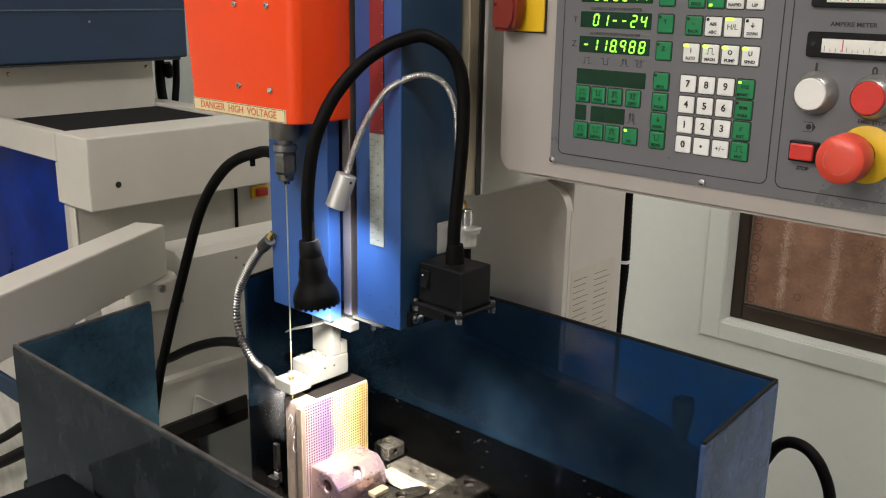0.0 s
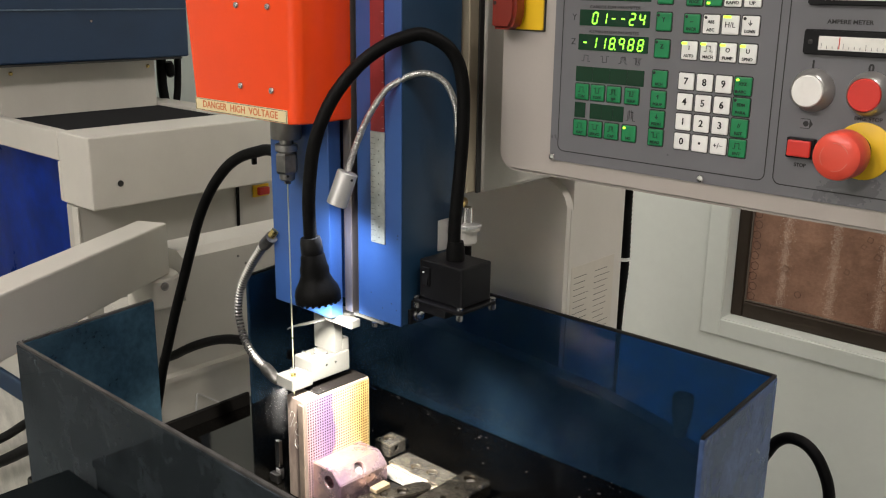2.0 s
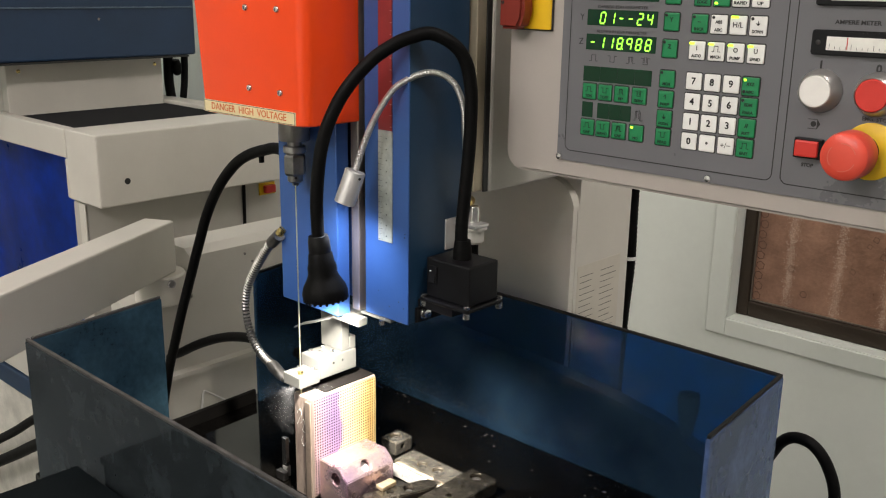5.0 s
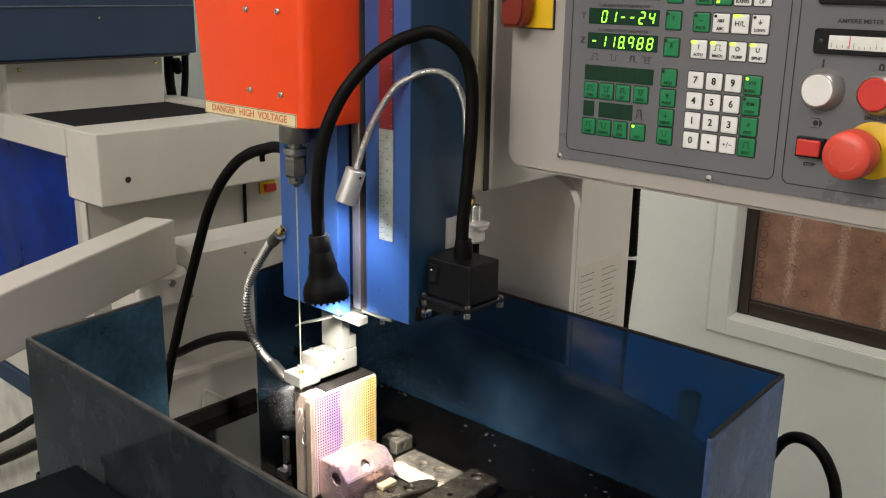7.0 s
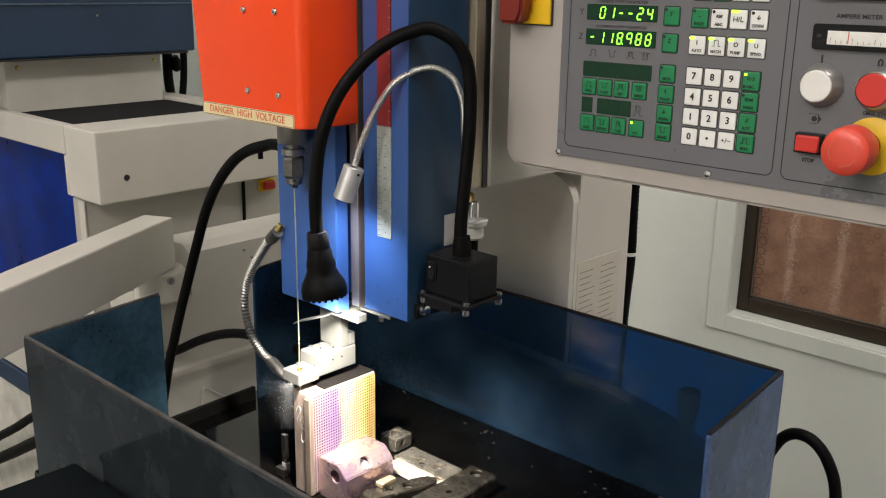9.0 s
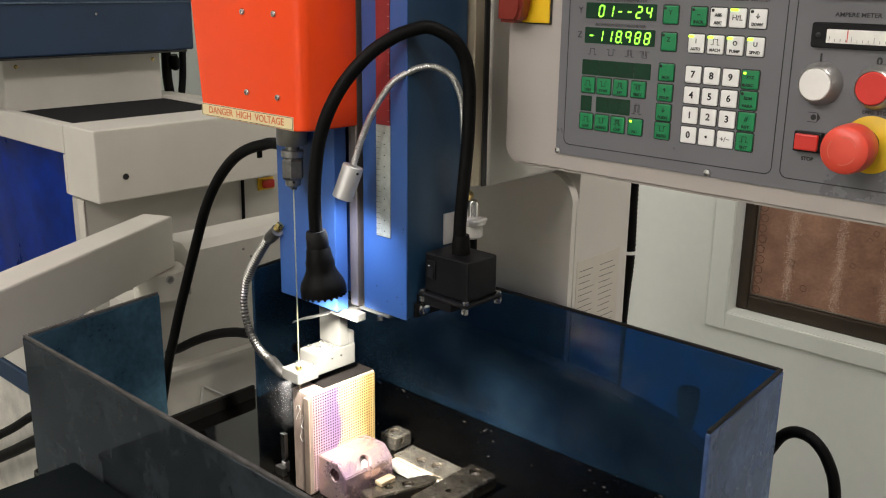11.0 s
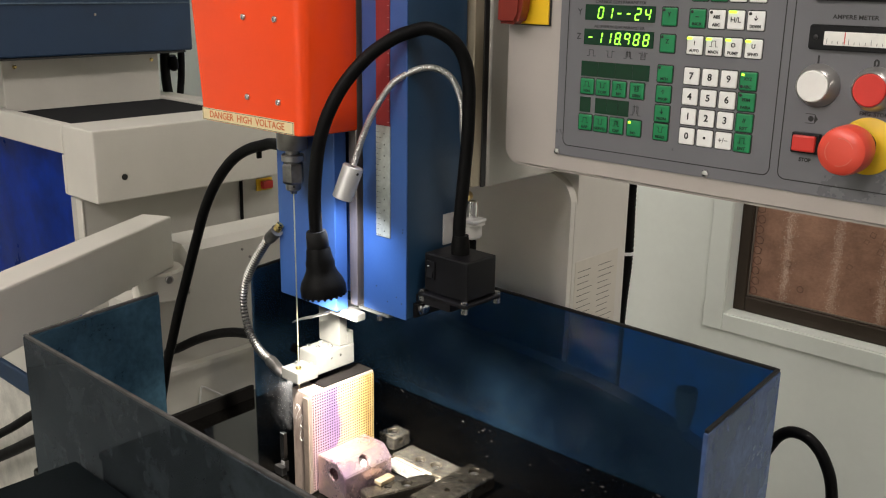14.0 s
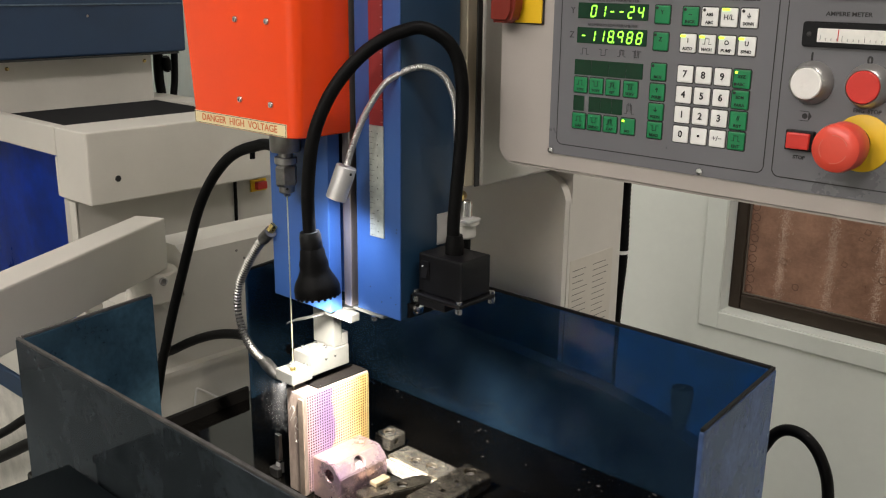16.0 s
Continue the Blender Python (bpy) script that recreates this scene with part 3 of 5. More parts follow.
for k in range(10):
    z = 0.1155 + 0.0100 * k
    part("punch_mark", lathe([(0.0006, 0), (0.0006, 0.0003)], 8, m=aim((0.2745, 0.0636, z), (0.2745, 0, z))), INK, rul)
for k in range(33):
    z = 0.2160 + 0.010 * k
    part("graduation", box(0.2785, 0.2808, 0.0637, 0.0640, z, z + 0.0004), mat("faded_scale_mark", (0.5, 0.35, 0.3), 0.6), tape)
for x, z in ((0.2890, 0.055), (0.2955, 0.050), (0.2965, 0.118), (0.2970, 0.121), (0.2770, 0.048), (0.262, 0.060)):
    part("paint_chip", lathe([(0.0007, 0), (0.0006, 0.0002)], 7, m=aim((x, 0.0650, z), (x, 0, z))), INK, col)

# ---------------------------------------------------------------- guide carrier under the column
carrier = root("guide_carrier", "pale metal electrode guide carrier below the column", "guide carrier")
part("mount_plate", box(0.2085, 0.2480, 0.0520, 0.0640, 0.0225, 0.0305, 0.0010), GUIDE, carrier, "white mounting plate")
part("mount_shim", box(0.2380, 0.2790, 0.0645, 0.0795, 0.0315, 0.0345, 0.0006), GUIDE, carrier)
part("leg", box(0.1615, 0.1933, 0.0777, 0.0885, -0.0245, 0.0290, 0.0008), GUIDE, carrier, "upright grey leg")
part("leg_foot", box(0.1625, 0.1933, 0.0887, 0.0972, -0.0245, -0.0115, 0.0008), GUIDE, carrier)
part("leg_brace", box(0.1935, 0.2300, 0.0660, 0.0790, 0.0255, 0.0298, 0.0008), GUIDE, carrier)
part("step_block", box(0.1646, 0.1940, 0.0480, 0.0975, -0.0470, -0.0250, 0.0012), GUIDE, carrier, "stepped guide block")
part("guide_plate", box(0.1690, 0.1950, 0.0215, 0.0476, -0.0490, -0.0366, 0.0012), GUIDE, carrier, "guide plate with the electrode bore")
for y in (0.066, 0.078):
    part("side_screw", lathe([(0.0012, 0), (0.0012, 0.0005), (0.0006, 0.0008)], 12, m=aim((0.1940, y, -0.0330), (9, y, -0.0330))), CHROME, carrier)
for x, y in ((0.1745, 0.038), (0.188, 0.044), (0.171, 0.056), (0.181, 0.060), (0.172, 0.071), (0.187, 0.071)):
    zt = -0.0366 if y < 0.049 else -0.0250
    part("socket_screw", lathe([(0.0026, zt), (0.0026, zt + 0.0022), (0.0021, zt + 0.0028), (0.0013, zt + 0.0028), (0.0012, zt + 0.0012)], 16, m=Matrix.Translation((x, y, 0))), CHROME, carrier, smooth=True)
part("guide_bush", lathe([(0.0028, -0.0370), (0.0028, -0.0335), (0.0016, -0.0330)], 20, m=axis), BRASS, carrier, smooth=True)
bm = bmesh.new()
line = curve_points([(0.1732, 0.035, 0.0085), (0.1850, 0.0365, 0.0145), (0.1990, 0.041, 0.0195), (0.2100, 0.0525, 0.0240)], 5)
prev = None
for k, q in enumerate(line):
    w = 0.0016 + 0.0030 * k / len(line)
    ring = [bm.verts.new(q + Vector(o)) for o in ((-w * 0.5, w, 0.0006), (w * 0.5, -w, 0.0006), (w * 0.5, -w, -0.0006), (-w * 0.5, w, -0.0006))]
    if prev:
        for j in range(4):
            bm.faces.new((prev[j], prev[(j + 1) % 4], ring[(j + 1) % 4], ring[j]))
    else:
        bm.faces.new(ring)
    prev = ring
bm.faces.new(prev[::-1])
part("wiper_blade", bm, STEEL, carrier, "curved grey wiper blade")
part("hex_screw", lathe([(0.0030, 0.0), (0.0030, 0.004)], 6, m=pose(0.2700, 0.0620, 0.0290)), CHROME, carrier)

# ================================================================ workpiece, clamps
WPX0, WPX1, WPY0, WPY1, WPZ1 = 0.1800, 0.2060, 0.0255, 0.1130, -0.0567
wp = root("workpiece", "heat-tinted steel die block drilled with a dense hole grid", "workpiece")
part("die_body", box(WPX0, WPX1, WPY0, WPY1, TF + 0.0005, WPZ1, 0.0012), BURNT, wp, "scorched steel body")


def heat_tint():
    """Temper colours that run across the face: tan, violet, straw, pale gold, with blotchy borders."""
    m = mat("temper_colours", (0.5, 0.4, 0.3), 0.34, 0.45, var=0.2, scale=60, bump=0.02, bscale=500)
    nt = m.node_tree
    tc = nt.nodes.new("ShaderNodeTexCoord")
    sep = nt.nodes.new("ShaderNodeSeparateXYZ")
    nt.links.new(tc.outputs["Object"], sep.inputs[0])
    nz = nt.nodes.new("ShaderNodeTexNoise")
    nz.inputs["Scale"].default_value, nz.inputs["Detail"].default_value = 55, 5
    nt.links.new(tc.outputs["Object"], nz.inputs["Vector"])
    mad = nt.nodes.new("ShaderNodeMath")
    mad.operation = "MULTIPLY_ADD"
    mad.inputs[1].default_value = 0.020
    nt.links.new(nz.outputs[0], mad.inputs[0])
    nt.links.new(sep.outputs[1], mad.inputs[2])
    rng = nt.nodes.new("ShaderNodeMapRange")
    rng.inputs["From Min"].default_value, rng.inputs["From Max"].default_value = 0.035, 0.123
    nt.links.new(mad.outputs[0], rng.inputs[0])
    rp = nt.nodes.new("ShaderNodeValToRGB")
    els = rp.color_ramp.elements
    els[0].position, els[0].color = 0.0, (0.50, 0.33, 0.28, 1)
    els[1].position, els[1].color = 1.0, (0.80, 0.64, 0.28, 1)
    for p, col in ((0.14, (0.44, 0.31, 0.37, 1)), (0.28, (0.35, 0.25, 0.43, 1)), (0.42, (0.33, 0.22, 0.43, 1)), (0.47, (0.74, 0.63, 0.46, 1)), (0.62, (0.84, 0.74, 0.44, 1)), (0.80, (0.83, 0.66, 0.28, 1)), (0.88, (0.58, 0.37, 0.12, 1))):
        e = els.new(p)
        e.color = col
    nt.links.new(rng.outputs[0], rp.inputs[0])
    nt.links.new(rp.outputs[0], nt.nodes["Principled BSDF"].inputs["Base Color"])
    return m


TINT = heat_tint()
# One near-black for the sooty top and for the bores' walls and bottoms.
NEAR_BLACK = mat("soot", (0.006, 0.005, 0.0045), 0.8, var=0.5, scale=80, spec=0.1)
# plates on the drilled face: each has its grid of bores as real recesses
pitch = 0.0031


def drilled(y0, y1, z0, z1, x, material, name, label):
    """A 3 mm plate on the die's face, pierced by square-cornered bores with near-black walls and bottoms."""
    bm = bmesh.new()
    ny, nz = max(1, round((y1 - y0) / pitch)), max(1, round((z1 - z0) / pitch))
    py, pz = (y1 - y0) / ny, (z1 - z0) / nz
    t = 0.0011
    for i in range(ny):
        for j in range(nz):
            ya, za = y0 + i * py, z0 + j * pz
            cy, cz = ya + py / 2, za + pz / 2
            outer = [bm.verts.new((x + t, ya + a * py, za + c * pz)) for a, c in ((0, 0), (1, 0), (1, 1), (0, 1))]
            r = 0.27
            inner = [bm.verts.new((x + t, cy + a * py * r, cz + c * pz * r)) for a, c in ((-1, -1), (1, -1), (1, 1), (-1, 1))]
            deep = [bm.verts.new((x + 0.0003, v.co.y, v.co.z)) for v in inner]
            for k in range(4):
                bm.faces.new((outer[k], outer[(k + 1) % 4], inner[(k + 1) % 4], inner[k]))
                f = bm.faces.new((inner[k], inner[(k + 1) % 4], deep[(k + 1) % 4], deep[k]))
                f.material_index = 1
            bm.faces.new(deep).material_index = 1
    bmesh.ops.remove_doubles(bm, verts=bm.verts, dist=1e-6)
    ob = part(name, bm, [material, NEAR_BLACK], wp, label)
    ob["kind"] = "stuff"
    return ob


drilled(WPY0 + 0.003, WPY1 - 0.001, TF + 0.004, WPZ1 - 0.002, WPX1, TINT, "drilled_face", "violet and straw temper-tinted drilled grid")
part("edge_strip", box(WPX0 + 0.0196, WPX1 + 0.0010, WPY0 - 0.0022, WPY0 - 0.0002, TF + 0.002, WPZ1 - 0.004, 0.0006), mat("bare_edge", (0.62, 0.50, 0.40), 0.35, 0.85, var=0.25, scale=60), wp, "bare ground edge strip")
part("scorched_top", box(WPX0 + 0.001, WPX1 - 0.001, WPY0 + 0.020, WPY1 - 0.001, WPZ1 + 0.0002, WPZ1 + 0.0014, 0.0005), NEAR_BLACK, wp, "soot-black top")
# chalk marks on the narrow face, as plain strokes
CHALK = mat("chalk", (0.75, 0.73, 0.68), 0.8, var=0.2, scale=200)
for pts in (
    [(0.1835, -0.079), (0.1865, -0.073), (0.1905, -0.076), (0.1870, -0.083), (0.1838, -0.090)],
    [(0.1890, -0.088), (0.1930, -0.082), (0.1950, -0.086), (0.1915, -0.094), (0.1960, -0.096)],
    [(0.1920, -0.100), (0.1900, -0.107), (0.1935, -0.111), (0.1960, -0.106)],
):
    part("chalk_stroke", tube([(x + 0.0012, WPY0 - 0.0002, z) for x, z in pts], 0.00018, 6, 5), CHALK, wp)


def bores(parent, holes):
    """Bright socket screws sunk in the wider holes."""
    for p, q, r in holes:
        if r > 0.0038:
            part("socket_screw", lathe([(r * 0.70, -0.0085), (r * 0.70, -0.0040), (r * 0.62, -0.0034), (r * 0.38, -0.0034), (r * 0.36, -0.0060)], 20, m=aim(p, q)), STEEL, parent, "sunk socket screw", smooth=True)


def clamp_block(x0, x1, y0, y1, z0, z1, chamfer, label, holes=(), steel=CLAMPM):
    r = root("clamp_block", label, "clamp", group="clamps round the workpiece")
    bm = prism([(x0, z0), (x1, z0), (x1, z1 - chamfer), (x1 - chamfer, z1), (x0, z1)], y1 - y0, m=Matrix.Translation((0, y0, 0)))
    bmesh.ops.bevel(bm, geom=bm.edges[:], offset=0.0008, segments=2, affect="EDGES")
    part("body", carve(bm, [(p, q, rad, 0.008) for p, q, rad in holes]), steel, r)
    bores(r, holes)
    return r


# the big chamfered block in front of the drilled face
big = root("clamp_block", "scorched chamfered steel clamp block with bored holes", "clamp", group="clamps round the workpiece")
bm = prism([(0.2080, TF + 0.0005), (0.2492, TF + 0.0005), (0.2492, -0.1357), (0.2378, -0.1238), (0.2080, -0.1238)], 0.0645, m=Matrix.Translation((0, 0.0336, 0)))
bmesh.ops.bevel(bm, geom=bm.edges[:], offset=0.0009, segments=2, affect="EDGES")
BIGH = [((0.2325, 0.0336, -0.1375), (0.2325, -9, -0.1375), 0.0070), ((0.2435, 0.0650, -0.12975), (0.3435, 0.0650, -0.0340), 0.0068)]
part("body", carve(bm, [(p, q, rad, 0.016) for p, q, rad in BIGH]), mat("scorched_clamp_steel", (0.58, 0.45, 0.37), 0.28, 0.85, var=0.4, scale=22, bump=0.05, bscale=260, col2=(0.36, 0.24, 0.36)), big, "steel body with purple scorch tint")
# Pale plug added for the glint inside the slanted hole.
part("hole_glint", lathe([(0.0062, -0.0150), (0.0062, -0.0060), (0.0054, -0.0052)], 24, m=aim(*BIGH[1][:2])), mat("hole_glint_steel", (0.50, 0.47, 0.46), 0.45, 0.4, var=0.3, scale=120), big, "added pale plug, the glint inside the slanted hole", smooth=True)
clamp_block(0.1765, 0.2000, 0.149, 0.1745, TF + 0.0005, -0.1515, 0.001, "small bored steel clamp block",
            [((0.186, 0.162, -0.1513), (0.186, 0.162, 1), 0.0070), ((0.2002, 0.160, -0.1585), (1, 0.160, -0.1585), 0.0032)])
clamp_block(0.2235, 0.2968, 0.1235, 0.1535, TF + 0.0005, -0.1520, 0.001, "flat bright steel clamp bar with counterbored holes",
            [((x, y, -0.1518), (x, y, 1), r) for x, y, r in ((0.2535, 0.136, 0.0062), (0.2738, 0.1385, 0.0066), (0.240, 0.136, 0.0022), (0.246, 0.131, 0.0016), (0.285, 0.131, 0.0022))])
clamp_block(0.2972, 0.3315, 0.0760, 0.1665, TF + 0.0005, -0.1515, 0.002, "thick steel clamp bar with counterbored holes",
            [((0.3120, 0.1560, -0.1513), (0.3120, 0.1560, 1), 0.0074), ((0.3150, 0.1317, -0.1513), (0.3150, 0.1317, 1), 0.0026), ((0.3170, 0.1086, -0.1513), (0.3170, 0.1086, 1), 0.0030), ((0.3317, 0.150, -0.159), (9, 0.150, -0.159), 0.0022)], DARKC)
finger = root("clamp_finger", "dark steel clamp finger with rounded nose and a screw", "clamp", group="clamps round the workpiece")
FX, FY, FA = 0.2610, 0.0480, math.atan2(0.0760, 0.0275)
fm = Matrix.Translation((FX, FY, 0)) @ Matrix.Rotation(FA, 4, "Z")
nose = [(0.0, -0.0105), (0.066, -0.0105), (0.0735, -0.0085), (0.0785, -0.0030), (0.0785, 0.0030), (0.0735, 0.0085), (0.066, 0.0105), (0.0, 0.0105)]
bm = prism(nose, 0.0145, m=fm @ Matrix.Translation((0, 0, TF + 0.0005)) @ Matrix.Rotation(radians(90), 4, "X"))
bmesh.ops.bevel(bm, geom=bm.edges[:], offset=0.0012, segments=2, affect="EDGES")
FH = [(fm @ Vector((0.047, 0.0, TF + 0.0150)), fm @ Vector((0.047, 0.0, 1)), 0.0060), (fm @ Vector((0.027, 0.002, TF + 0.0150)), fm @ Vector((0.027, 0.002, 1)), 0.0042)]
part("body", carve(bm, [(p, q, rad, 0.008) for p, q, rad in FH]), DARKC, finger)
bores(finger, FH)
tan_r = root("packing_piece", "small tan steel packing piece", "packing piece")
part("body", box(0.2540, 0.2640, 0.0680, 0.0880, TF + 0.0152, -0.1480, 0.0010), mat("tan_steel", (0.45, 0.36, 0.24), 0.45, 0.7, var=0.3, scale=60), tan_r)
# Strip added in a pale colour to paint the clamp bar's lamplit front face.
part_r = root("lit_face_strip", "added pale strip painting the lamplit front of the clamp bar", "steel strip")
part("body", box(0.2240, 0.2950, 0.1170, 0.1230, TF + 0.0005, -0.1565, 0.0006), mat("lit_face_steel", (0.80, 0.78, 0.72), 0.3, 0.5, var=0.1), part_r)
part_r = root("back_rest", "pale upright gauge block behind the workpiece", "gauge block")
part("body", box(0.1445, 0.1515, 0.0350, 0.0400, TF + 0.0160, -0.1225, 0.0008), CHROME, part_r)
part("foot", box(0.1445, 0.1515, 0.0352, 0.0410, TF + 0.0005, TF + 0.0130, 0.0008), ALU, part_r)
# The gap above the foot is filled black, as its shade.
part("foot_shade_fill", box(0.1450, 0.1510, 0.0360, 0.0395, TF + 0.0131, TF + 0.0159), INK, part_r)
part("step", box(0.1430, 0.1560, 0.028, 0.0345, TF + 0.0005, -0.1580, 0.0008), DSTEEL, part_r)

# ================================================================ work lamp
lamp = root("work_lamp", "black gooseneck work lamp on a switch box", "work lamp")
part("switch_box", box(0.3085, 0.3605, 0.0815, 0.1215, 0.0625, 0.0995, 0.0016), BLACKP, lamp, "black sheet-metal switch box")
part("base_flange", box(0.3055, 0.3640, 0.0760, 0.1250, 0.0585, 0.0622, 0.0010), BLACKP, lamp)
for x, y in ((0.3085, 0.0785), (0.3610, 0.0785), (0.3615, 0.1225), (0.3085, 0.1220)):
    part("flange_screw", lathe([(0.0033, 0.0535), (0.0033, 0.0584)], 8, m=Matrix.Translation((x, y, 0))), CHROME, lamp, "zinc screw")
    part("flange_screw", lathe([(0.0030, 0.0623), (0.0030, 0.0645), (0.0015, 0.0652)], 12, m=Matrix.Translation((x, y, 0))), CHROME, lamp, "zinc screw")
sw = part("rocker_frame", box(0.3125, 0.3225, 0.0800, 0.0816, 0.0755, 0.0930, 0.0006), BLACKP, lamp)
part("rocker", prism([(0.0000, 0), (0.0070, 0), (0.0070, 0.0125), (0.0, 0.0125)], 0.003, m=Matrix.Translation((0.314, 0.0783, 0.0778)) @ Matrix.Rotation(radians(-10), 4, "X")), BLACKP, sw, "tilted black rocker")
part("rocker_mark", box(0.3168, 0.3178, 0.0768, 0.0782, 0.0885, 0.0895), KEYW, sw)
part("support_angle", box(0.3013, 0.3440, 0.0780, 0.1180, 0.0505, 0.0583, 0.0006), BLACKP, lamp, "black support angle")
part("support_flange", box(0.3013, 0.3045, 0.0740, 0.1190, 0.0360, 0.0503, 0.0006), BLACKP, lamp)
for y in (0.083, 0.108):
    part("fixing_bolt", lathe([(0.0062, 0), (0.0062, 0.0012), (0.0046, 0.0014), (0.0046, 0.0052), (0.0030, 0.0056)], 16, m=aim((0.3046, y, 0.0440), (9, y, 0.0440))), CHROME, lamp, "zinc fixing bolt", smooth=True)
part("neck_socket", lathe([(0.0085, 0.0995), (0.0085, 0.1080), (0.0072, 0.1170)], 24, m=Matrix.Translation((0.3353, 0.1003, 0))), RUBBER, lamp, smooth=True)
GOOSE = [(0.3346, 0.0994, 0.1043), (0.3345, 0.0993, 0.1264), (0.3356, 0.1007, 0.1523), (0.3369, 0.1023, 0.1777), (0.338, 0.1036, 0.2027), (0.3384, 0.1042, 0.2274), (0.3381, 0.1038, 0.2516), (0.3354, 0.1004, 0.2731), (0.3288, 0.0922, 0.2886), (0.3166, 0.0771, 0.2983), (0.3058, 0.0637, 0.2954), (0.296, 0.0515, 0.2889), (0.2835, 0.0359, 0.2748), (0.2708, 0.0201, 0.2518), (0.2625, 0.0098, 0.2281), (0.2574, 0.0035, 0.2041), (0.2551, 0.0006, 0.1796), (0.254, -0.0008, 0.1548), (0.2542, -0.0004, 0.1295), (0.2546, 0.0, 0.1200)]
part("gooseneck", tube(GOOSE, 0.0057, 18, 8, ribs=420, rib=0.00022), RUBBER, lamp, "black flexible gooseneck", smooth=True)
HP, HQ = Vector((0.2546, 0.0000, 0.1200)), Vector((0.2585, 0.0050, 0.0570))
hm = aim(HP, HQ)
part("head_ferrule", lathe([(0.0086, -0.004), (0.0096, 0.0), (0.0100, 0.010), (0.0088, 0.012)], 32, m=hm), mat("grey_ferrule", (0.012, 0.012, 0.012), 0.45, var=0.2, spec=0.2), lamp, "dark grey ferrule", smooth=True)
HOOD = [(0.0085, 0.009), (0.0108, 0.013), (0.0116, 0.020), (0.0130, 0.0245), (0.0128, 0.030), (0.0152, 0.036), (0.0190, 0.0425), (0.0206, 0.048), (0.0203, 0.0535), (0.0185, 0.0545), (0.0165, 0.0500), (0.0120, 0.0455)]
hood = part("lamp_hood", lathe(HOOD, 40, m=hm), RUBBER, lamp, "black stepped lamp hood", smooth=True)
for k in range(22):
    a = 2 * math.pi * k / 22
    part("rim_tooth", box(-0.0015, 0.0015, -0.0012, 0.0012, 0.0505, 0.0556, 0.0005, 1, m=hm @ Matrix.Rotation(a, 4, "Z") @ Matrix.Translation((0.0190, 0, 0))), RUBBER, hood)
part("bulb_lens", lathe([(0.0118, 0.0457), (0.0118, 0.0465), (0.006, 0.0478)], 24, m=hm), LAMPGLOW, lamp, "lit lens")

# small aluminium lamp on a bright flexible arm
spot = root("spot_lamp", "small aluminium spot lamp on a bright flexible arm", "spot lamp")
SILVER = [(0.3149, 0.1281, 0.1247), (0.3230, 0.1170, 0.1806), (0.3275, 0.1090, 0.2120), (0.3287, 0.1063, 0.2302), (0.327, 0.104, 0.2424), (0.3236, 0.0995, 0.2542), (0.3188, 0.093, 0.2614), (0.3123, 0.0842, 0.2651), (0.3053, 0.0748, 0.2639), (0.2983, 0.0653, 0.2587), (0.291, 0.0555, 0.2501), (0.282, 0.0433, 0.2271), (0.2757, 0.0349, 0.2028), (0.2715, 0.0292, 0.1811)]
part("flexible_arm", tube(SILVER, 0.0027, 14, 10, ribs=480, rib=0.00034), mat("bright_flexible_arm", (0.66, 0.65, 0.63), 0.3, 0.9, var=0.1), spot, "bright ribbed metal arm")
sm = aim((0.2715, 0.0292, 0.1803), (0.2652, 0.0212, 0.1515))
# Lens glow added to go with the column light placed here.
part("barrel_added_glow", lathe([(0.0068, 0.0280), (0.0068, 0.0290), (0.003, 0.0296)], 20, m=sm), LAMPGLOW, spot, "lit lens")
sh = part("lamp_barrel", lathe([(0.0088, 0.0), (0.0093, 0.0006), (0.0093, 0.0300), (0.0087, 0.0306), (0.0070, 0.028)], 36, m=sm), ALU, spot, "matt aluminium barrel", smooth=True)
for a in (200, 265, 330):
    q = sm @ Matrix.Rotation(radians(a), 4, "Z")
    part("grub_screw", lathe([(0.0013, 0), (0.0013, 0.0004)], 10, m=q @ Matrix.Translation((0.0091, 0, 0.0045)) @ Matrix.Rotation(radians(90), 4, "Y")), INK, sh)

# clear filter cup on a bracket behind the switch box
cup = root("filter_cup", "clear plastic filter cup on a grey bracket", "filter cup")
CLEAR = mat("milky_plastic", (0.62, 0.60, 0.55), 0.3, var=0.06, scale=60)
part("bracket", box(0.3012, 0.3030, 0.1130, 0.1330, 0.0985, 0.1280, 0.0005), ALU, cup, "grey angle bracket")
part("bracket_arm", box(0.3032, 0.3290, 0.1240, 0.1440, 0.1211, 0.1240, 0.0006), ALU, cup)
cm = Matrix.Translation((0.3163, 0.137, 0.006))
part("flange", lathe([(0.0125, 0.1115), (0.0130, 0.1120), (0.0130, 0.1148), (0.0120, 0.1149)], 24, m=cm), CLEAR, cup, smooth=True)
part("bowl", lathe([(0.0085, 0.0980), (0.0100, 0.1000), (0.0100, 0.1114)], 24, m=cm), CLEAR, cup, smooth=True)
part("cap", lathe([(0.0060, 0.1182), (0.0060, 0.1310), (0.0048, 0.1335), (0.003, 0.134)], 24, m=cm), CHROME, cup, "bright metal cap", smooth=True)
part("threaded_stem", lathe([(0.0050, 0.0700), (0.0050, 0.0979)], 16, m=cm), RUBBER, cup)

# ================================================================ coolant hose
hose = root("coolant_hose", "bright corrugated metal coolant hose with a nozzle", "hose")
